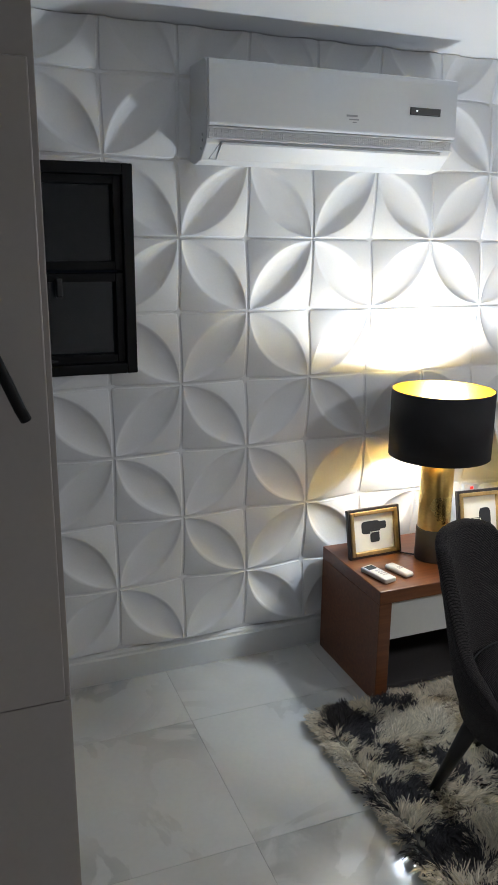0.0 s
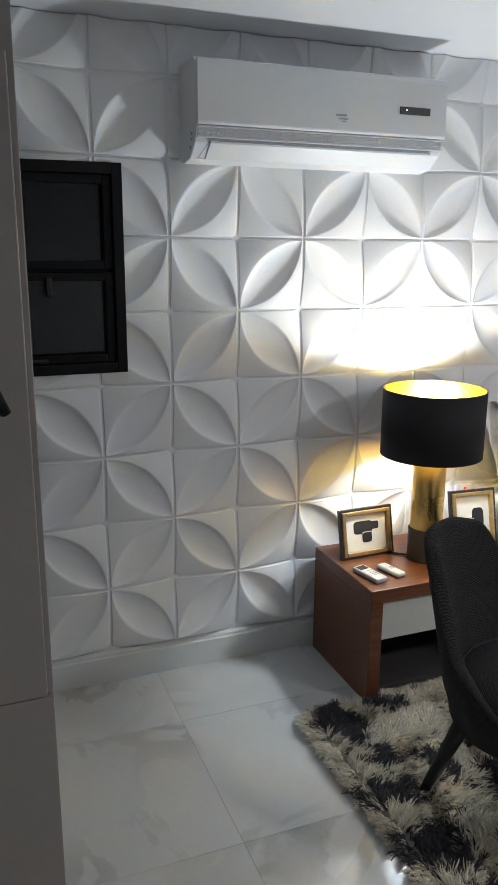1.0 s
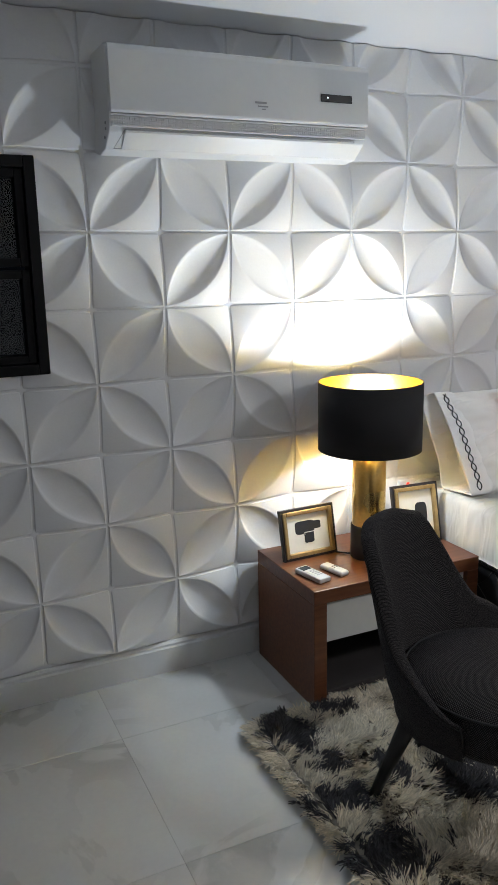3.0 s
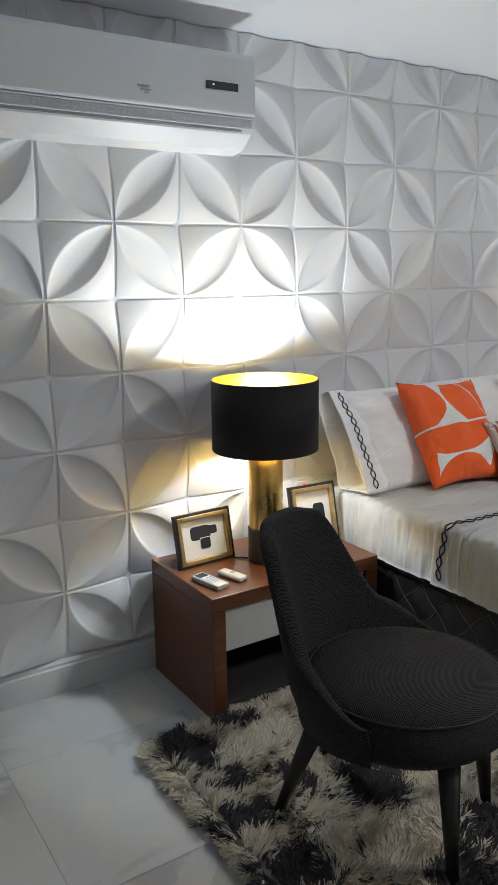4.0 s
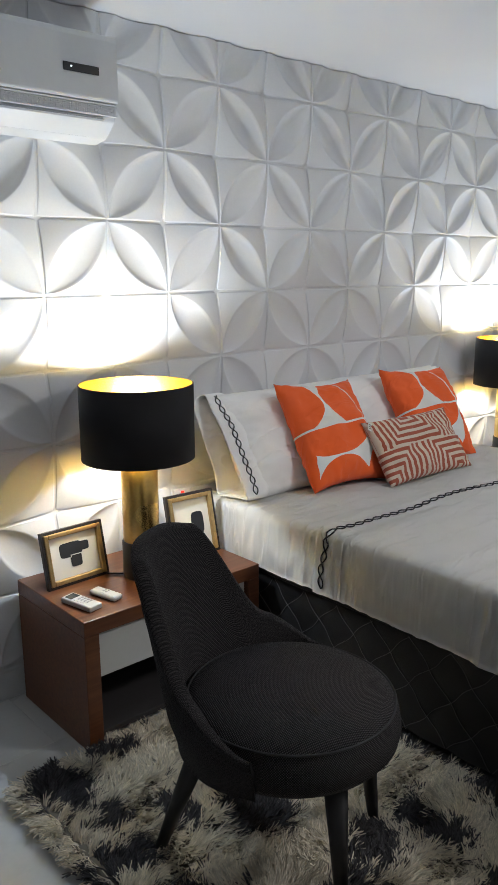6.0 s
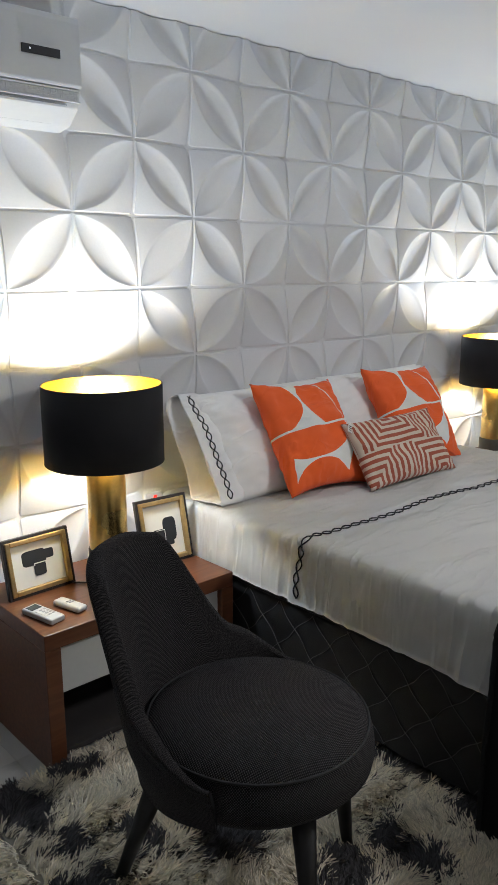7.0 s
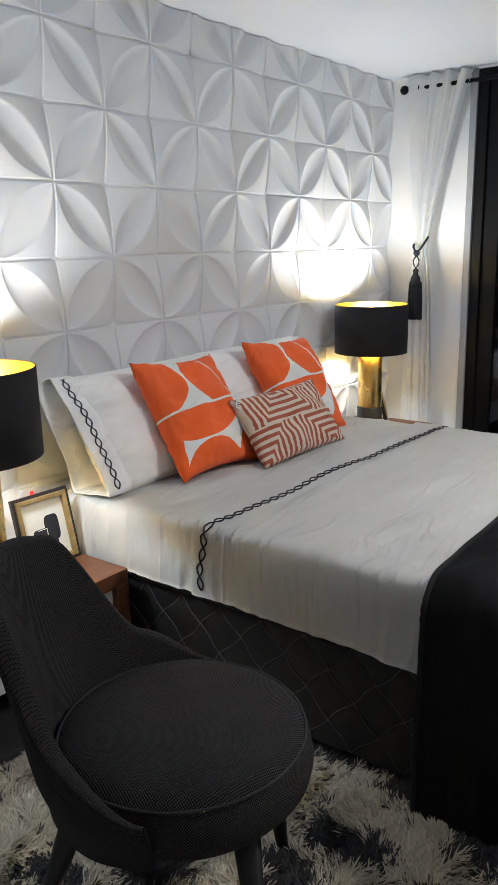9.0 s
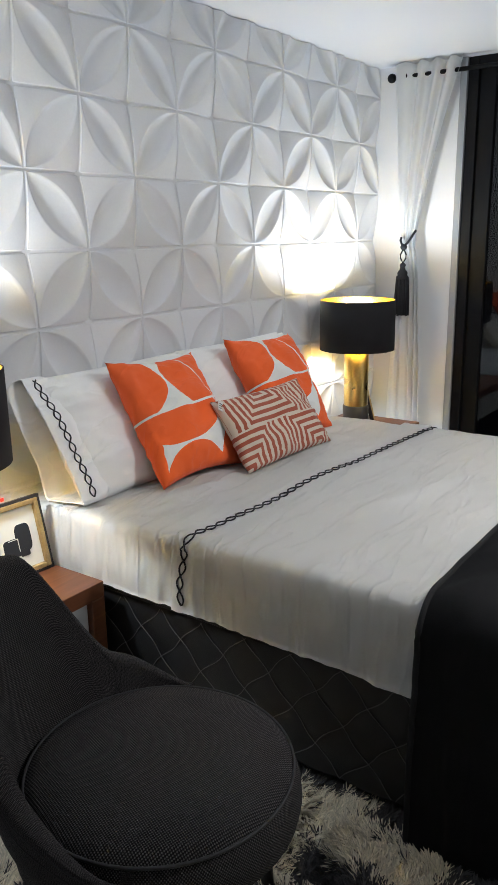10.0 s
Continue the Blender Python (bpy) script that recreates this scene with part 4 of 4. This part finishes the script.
curtain = tagged(part("curtain", sheet(150, 80, curtain_at, 0.002), CURTAIN, smooth=True), "white curtain gathered by a black tasselled tieback", "curtain")
for u in (0.13, 0.62):
    yy = curtain_at(u, 0.03)[1]
    part("eyelet", lathe([(0.021 + 0.004 * math.cos(a), 0.004 * math.sin(a)) for a in (j * math.pi / 3 for j in range(6))], 24, closed=True), BLACK_METAL, curtain, "black eyelet", True).matrix_basis = pose(3.905, yy, 2.212, 90, 0, 25)
tie = thing("curtain_tieback", "black cord tieback with a long tassel", "tieback", pose(3.855, -0.262, 1.345))
part("cord", tube([(0.06, 0.045, 0.055), (0.0, 0.026, 0.036), (-0.014, 0.004, 0.0), (-0.016, -0.024, 0.022), (-0.010, -0.040, 0.048), (0.006, -0.048, 0.070), (0.034, -0.046, 0.085)], 0.0065, 8), THREAD, tie, "", True)
part("knot", lathe([(0, -0.018), (0.014, -0.012), (0.019, 0), (0.014, 0.012), (0, 0.018)], 16), THREAD, tie, "", True).location = (-0.02, -0.004, 0)
part("loop", tube([(-0.02, -0.004, -0.01), (-0.02, 0.014, -0.04), (-0.02, 0.012, -0.06), (-0.02, -0.002, -0.085), (-0.02, -0.018, -0.06), (-0.02, -0.020, -0.04), (-0.02, -0.004, -0.01)], 0.0045, 6), THREAD, tie, "", True)
part("tassel_head", lathe([(0, -0.175), (0.034, -0.172), (0.036, -0.16), (0.026, -0.15), (0.028, -0.14), (0.024, -0.128), (0.016, -0.12), (0.014, -0.105), (0.018, -0.095), (0.010, -0.085), (0, -0.083)], 20), THREAD, tie, "", True).location = (-0.02, -0.002, 0)
fringe = None
for k in range(70):
    a, rr = random.uniform(0, 6.28), 0.034 * math.sqrt(random.random()) + 0.004
    c, s = math.cos(a), math.sin(a)
    fringe = tube([(-0.02 + rr * c * 0.9, -0.002 + rr * s * 0.9, -0.17), (-0.02 + rr * c * 1.08, -0.002 + rr * s * 1.08, -0.27), (-0.02 + rr * c * 1.1, -0.002 + rr * s * 1.1, -0.365 + random.uniform(-0.006, 0.006))], 0.004, 5, bm=fringe)
tagged(part("fringe", fringe, THREAD, tie, "", True), kind="stuff")

# ---- shaggy rug ----
RX0, RX1, RY0, RY1 = 0.30, 1.62, -0.50, -2.35
rug = thing("rug", "shaggy cream rug with broken charcoal stripes", "rug")
part("backing", block(RX0 + 0.035, RX1, RY1, RY0 - 0.03, 0.001, 0.012, 0.004), RUG_BACK, rug)
PATCHES = ((0.42, -0.60, 0.075, 0.13), (0.44, -0.80, 0.06, 0.06), (0.40, -0.95, 0.10, 0.075), (0.40, -1.18, 0.10, 0.10), (0.60, -0.90, 0.06, 0.09), (0.78, -1.03, 0.12, 0.12), (0.62, -0.55, 0.06, 0.05),
           (1.36, -1.19, 0.07, 0.13), (1.33, -1.45, 0.08, 0.12), (1.07, -1.37, 0.07, 0.15), (1.24, -1.68, 0.12, 0.09), (0.90, -1.34, 0.09, 0.08), (0.72, -1.45, 0.10, 0.10), (1.0, -1.68, 0.07, 0.1), (0.45, -1.42, 0.08, 0.1), (1.45, -1.8, 0.1, 0.12), (0.6, -1.8, 0.1, 0.14), (0.95, -2.0, 0.09, 0.14))


def darkness(x, y):
    wob = 0.5 * noise.noise(Vector((x * 9, y * 9, 0.3))) + 0.35 * noise.noise(Vector((x * 24, y * 24, 5.0)))
    return min(((x - a) / c) ** 2 + ((y - b) / d) ** 2 for a, b, c, d in PATCHES) + wob


def shag(tufts):
    """Tufts of curled wool strands, three-sided and tapered, in two lots by colour."""
    lots = ([], []), ([], [])
    rng = random.Random(7)
    for _ in range(tufts):
        cx, cy = rng.uniform(RX0, RX1), rng.uniform(RY1, RY0)
        if BX0 + 0.14 < cx:
            continue
        verts, faces = lots[1 if darkness(cx, cy) + rng.gauss(0, 0.28) < 0.92 or rng.random() < 0.015 else 0]
        flow = 4.5 * noise.noise(Vector((cx * 7, cy * 7, 8.0))) + rng.uniform(-0.5, 0.5)
        lie0 = rng.uniform(0.5, 1.1)
        if cx < RX0 + 0.05:
            flow, lie0 = math.pi + rng.uniform(-0.8, 0.8), rng.uniform(0.8, 1.25)
        elif cy > RY0 - 0.04:
            flow, lie0 = math.pi / 2 + rng.uniform(-0.8, 0.8), rng.uniform(0.8, 1.2)
        tall = rng.uniform(0.028, 0.046)
        for _s in range(7):
            x, y = cx + rng.uniform(-0.007, 0.007), cy + rng.uniform(-0.007, 0.007)
            ang, lie, length = flow + rng.uniform(-0.45, 0.45), lie0 + rng.uniform(-0.15, 0.15), tall * rng.uniform(0.75, 1.1)
            dx, dy, w = math.cos(ang), math.sin(ang), rng.uniform(0.0014, 0.0027)
            curl = rng.uniform(-0.016, 0.016)
            b0 = len(verts)
            for f in (0.0, 0.55, 1.0):
                reach = length * f * math.sin(lie * (0.5 + 0.6 * f))
                z = 0.008 + length * f * max(0.12, math.cos(lie * (0.4 + 0.6 * f)))
                ww, off = w * (1.0 - 0.45 * f), curl * f * f
                px, py = x + dx * reach - dy * off, y + dy * reach + dx * off
                verts += [(px - dy * ww, py + dx * ww, z), (px + dy * ww, py - dx * ww, z), (px + dx * ww, py + dy * ww, z + ww * 1.4)]
            for k in (0, 3):
                for p in range(3):
                    q = (p + 1) % 3
                    faces.append((b0 + k + p, b0 + k + q, b0 + k + 3 + q, b0 + k + 3 + p))
            faces.append((b0 + 6, b0 + 7, b0 + 8))
    return lots


cream, dark = shag(21000)
tagged(part("shag", (cream[0], [], cream[1]), PILE_CREAM, rug, "cream wool shag"), kind="stuff")
tagged(part("shag", (dark[0], [], dark[1]), PILE_DARK, rug, "charcoal wool shag"), kind="stuff")

# ---- floor tiles and wall panels ----
TILE_SIZE, TX, TY = 0.6, -0.077, -0.355


def tile_mesh(w, d):
    bm = block(0, w, 0, d, -0.008, 0.0)
    bmesh.ops.bevel(bm, geom=[e for e in bm.edges if all(v.co.z > -0.001 for v in e.verts)], offset=0.0007, segments=1, affect="EDGES")
    me = bpy.data.meshes.new("tile")
    bm.to_mesh(me)
    bm.free()
    me.materials.append(TILE)
    return me


tiles = {}
i0, i1 = math.floor((WEST - TX) / TILE_SIZE), math.ceil((EAST - TX) / TILE_SIZE)
j0, j1 = math.floor((SOUTH - TY) / TILE_SIZE), math.ceil((0 - TY) / TILE_SIZE)
for i in range(i0, i1):
    for j in range(j0, j1):
        a, b = max(WEST, TX + i * TILE_SIZE), min(EAST, TX + (i + 1) * TILE_SIZE)
        c, d = max(SOUTH, TY + j * TILE_SIZE), min(0.0, TY + (j + 1) * TILE_SIZE)
        w, h = b - a - 0.001, d - c - 0.001
        if w < 0.02 or h < 0.02:
            continue
        key = (round(w, 3), round(h, 3))
        if key not in tiles:
            tiles[key] = tile_mesh(w, h)
        ob = new("tile", tiles[key])
        ob.parent = floor
        ob.location = (a + 0.001, c + 0.001, 0.0)

RELIEF, DISH, MARGIN = 0.026, 0.0195, 0.028


def panel_mesh(mirror, clip=None):
    """One square of relief: a dished petal across its diagonal, and a hollow falling to each of the two other corners."""
    bm = bmesh.new()
    size = CELL - 0.0003

    def height_out(u, v, cu, cv):
        d = math.hypot(u - cu, v - cv)
        return RELIEF * max(0.0, 1 - ((d - 1) / 0.41421) ** 1.35) if d > 1 else RELIEF

    def inset(k):
        return (MARGIN + (1 - 2 * MARGIN) * k) * size

    def grid(rows):
        vs = [[bm.verts.new((inset(1 - u if mirror else u), -h, inset(v))) for u, v, h in row] for row in rows]
        for a, b in zip(vs, vs[1:]):
            for k in range(len(a) - 1):
                f = (a[k], a[k + 1], b[k + 1], b[k])
                bm.faces.new(f[::-1] if mirror else f)
    N = 22
    upper, lower = [], []
    lens = []
    for i in range(N + 1):
        a = i / N * math.pi / 2
        p1, p2 = (1 - math.cos(a), math.sin(a)), (math.sin(a), 1 - math.cos(a))
        wide = math.hypot(p1[0] - p2[0], p1[1] - p2[1]) / 0.586
        row = []
        for w in (0, 0.035, 0.08, 0.15, 0.24, 0.34, 0.45, 0.55, 0.66, 0.76, 0.85, 0.92, 0.965, 1):
            u, v = p1[0] + (p2[0] - p1[0]) * w, p1[1] + (p2[1] - p1[1]) * w
            s = max(0.0, min(w, 1 - w) - 0.035) / 0.465
            row.append((u, v, RELIEF - DISH * wide * (s * (2 - s)) ** 0.8))
        lens.append(row)
        e = i / N * 2
        q1 = (0.0, e) if e <= 1 else (e - 1, 1.0)
        q2 = (e, 0.0) if e <= 1 else (1.0, e - 1)
        ru, rl = [], []
        for w in (0, 0.08, 0.2, 0.35, 0.5, 0.65, 0.82, 1):
            u, v = q1[0] + (p1[0] - q1[0]) * w, q1[1] + (p1[1] - q1[1]) * w
            ru.append((u, v, height_out(u, v, 1, 0)))
            u, v = q2[0] + (p2[0] - q2[0]) * w, q2[1] + (p2[1] - q2[1]) * w
            rl.append((u, v, height_out(u, v, 0, 1)))
        rl.reverse()
        upper.append(ru), lower.append(rl)
    grid(lens), grid(upper), grid(lower)
    # a rounded lip and a narrow filled joint along the four sides
    for pts in ([r[0] for r in upper], [r[-1] for r in lower]):
        rows = []
        for u, v, h in pts:
            a = 1 - u if mirror else u
            x0, z0, x1, z1 = inset(a), inset(v), a * size, v * size
            rows.append([bm.verts.new((x0 + (x1 - x0) * f, -(h - fall), z0 + (z1 - z0) * f)) for f, fall in ((0, 0), (0.15, 0.0008), (0.28, 0.0030), (0.36, 0.0040), (1, 0.0042))])
        for p, q in zip(rows, rows[1:]):
            for k in range(4):
                bm.faces.new((p[k], p[k + 1], q[k + 1], q[k]))
    if clip:
        for co, no in clip:
            bmesh.ops.bisect_plane(bm, geom=bm.verts[:] + bm.edges[:] + bm.faces[:], plane_co=co, plane_no=no, clear_outer=True)
    bmesh.ops.dissolve_degenerate(bm, dist=1e-5, edges=bm.edges[:])
    bmesh.ops.recalc_face_normals(bm, faces=bm.faces[:])
    me = bpy.data.meshes.new("panel")
    bm.to_mesh(me)
    bm.free()
    me.materials.append(PANEL)
    me.shade_smooth()
    return me


panel_of = {k: panel_mesh(k) for k in (False, True)}
top_cut = (((0, 0, TOP - 0.003 - SKIRT_TOP - 8 * CELL), (0, 0, 1)),)
panel_top = {k: panel_mesh(k, top_cut) for k in (False, True)}
rng = random.Random(11)
for c in range(-7, 16):
    for r in range(9):
        px, pz = c * CELL, SKIRT_TOP + r * CELL
        row_below = 8 - r                          # index of the joint under this row, counted from the top
        mirror = (c + row_below) % 2 != 0
        depth = -0.0005 - rng.uniform(0, 0.0007)
        here = [panel_top[mirror] if r == 8 else panel_of[mirror]]
        if px < WIN[1] and px + CELL > WIN[0] and pz < WIN[3] and pz + CELL > WIN[2]:
            here = []
            lx, hx, lz, hz = WIN[0] - px, WIN[1] - px, WIN[2] - pz, WIN[3] - pz
            if hx < CELL:
                here.append(panel_mesh(mirror, (((hx, 0, 0), (-1, 0, 0)),)))
            if lx > 0:
                here.append(panel_mesh(mirror, (((lx, 0, 0), (1, 0, 0)),)))
            inner = [((min(hx, CELL), 0, 0), (1, 0, 0)), ((max(lx, 0), 0, 0), (-1, 0, 0))]
            if lz > 0:
                here.append(panel_mesh(mirror, inner + [((0, 0, lz), (0, 0, 1))]))
            if hz < CELL:
                here.append(panel_mesh(mirror, inner + [((0, 0, hz), (0, 0, -1))]))
        for me in here:
            if not me.polygons:
                continue
            ob = new("panel", me)
            ob.parent = wall_north
            ob.matrix_basis = pose(px + 0.0003, depth, pz + 0.0003, rng.uniform(-0.1, 0.1), 0, rng.uniform(-0.1, 0.1))
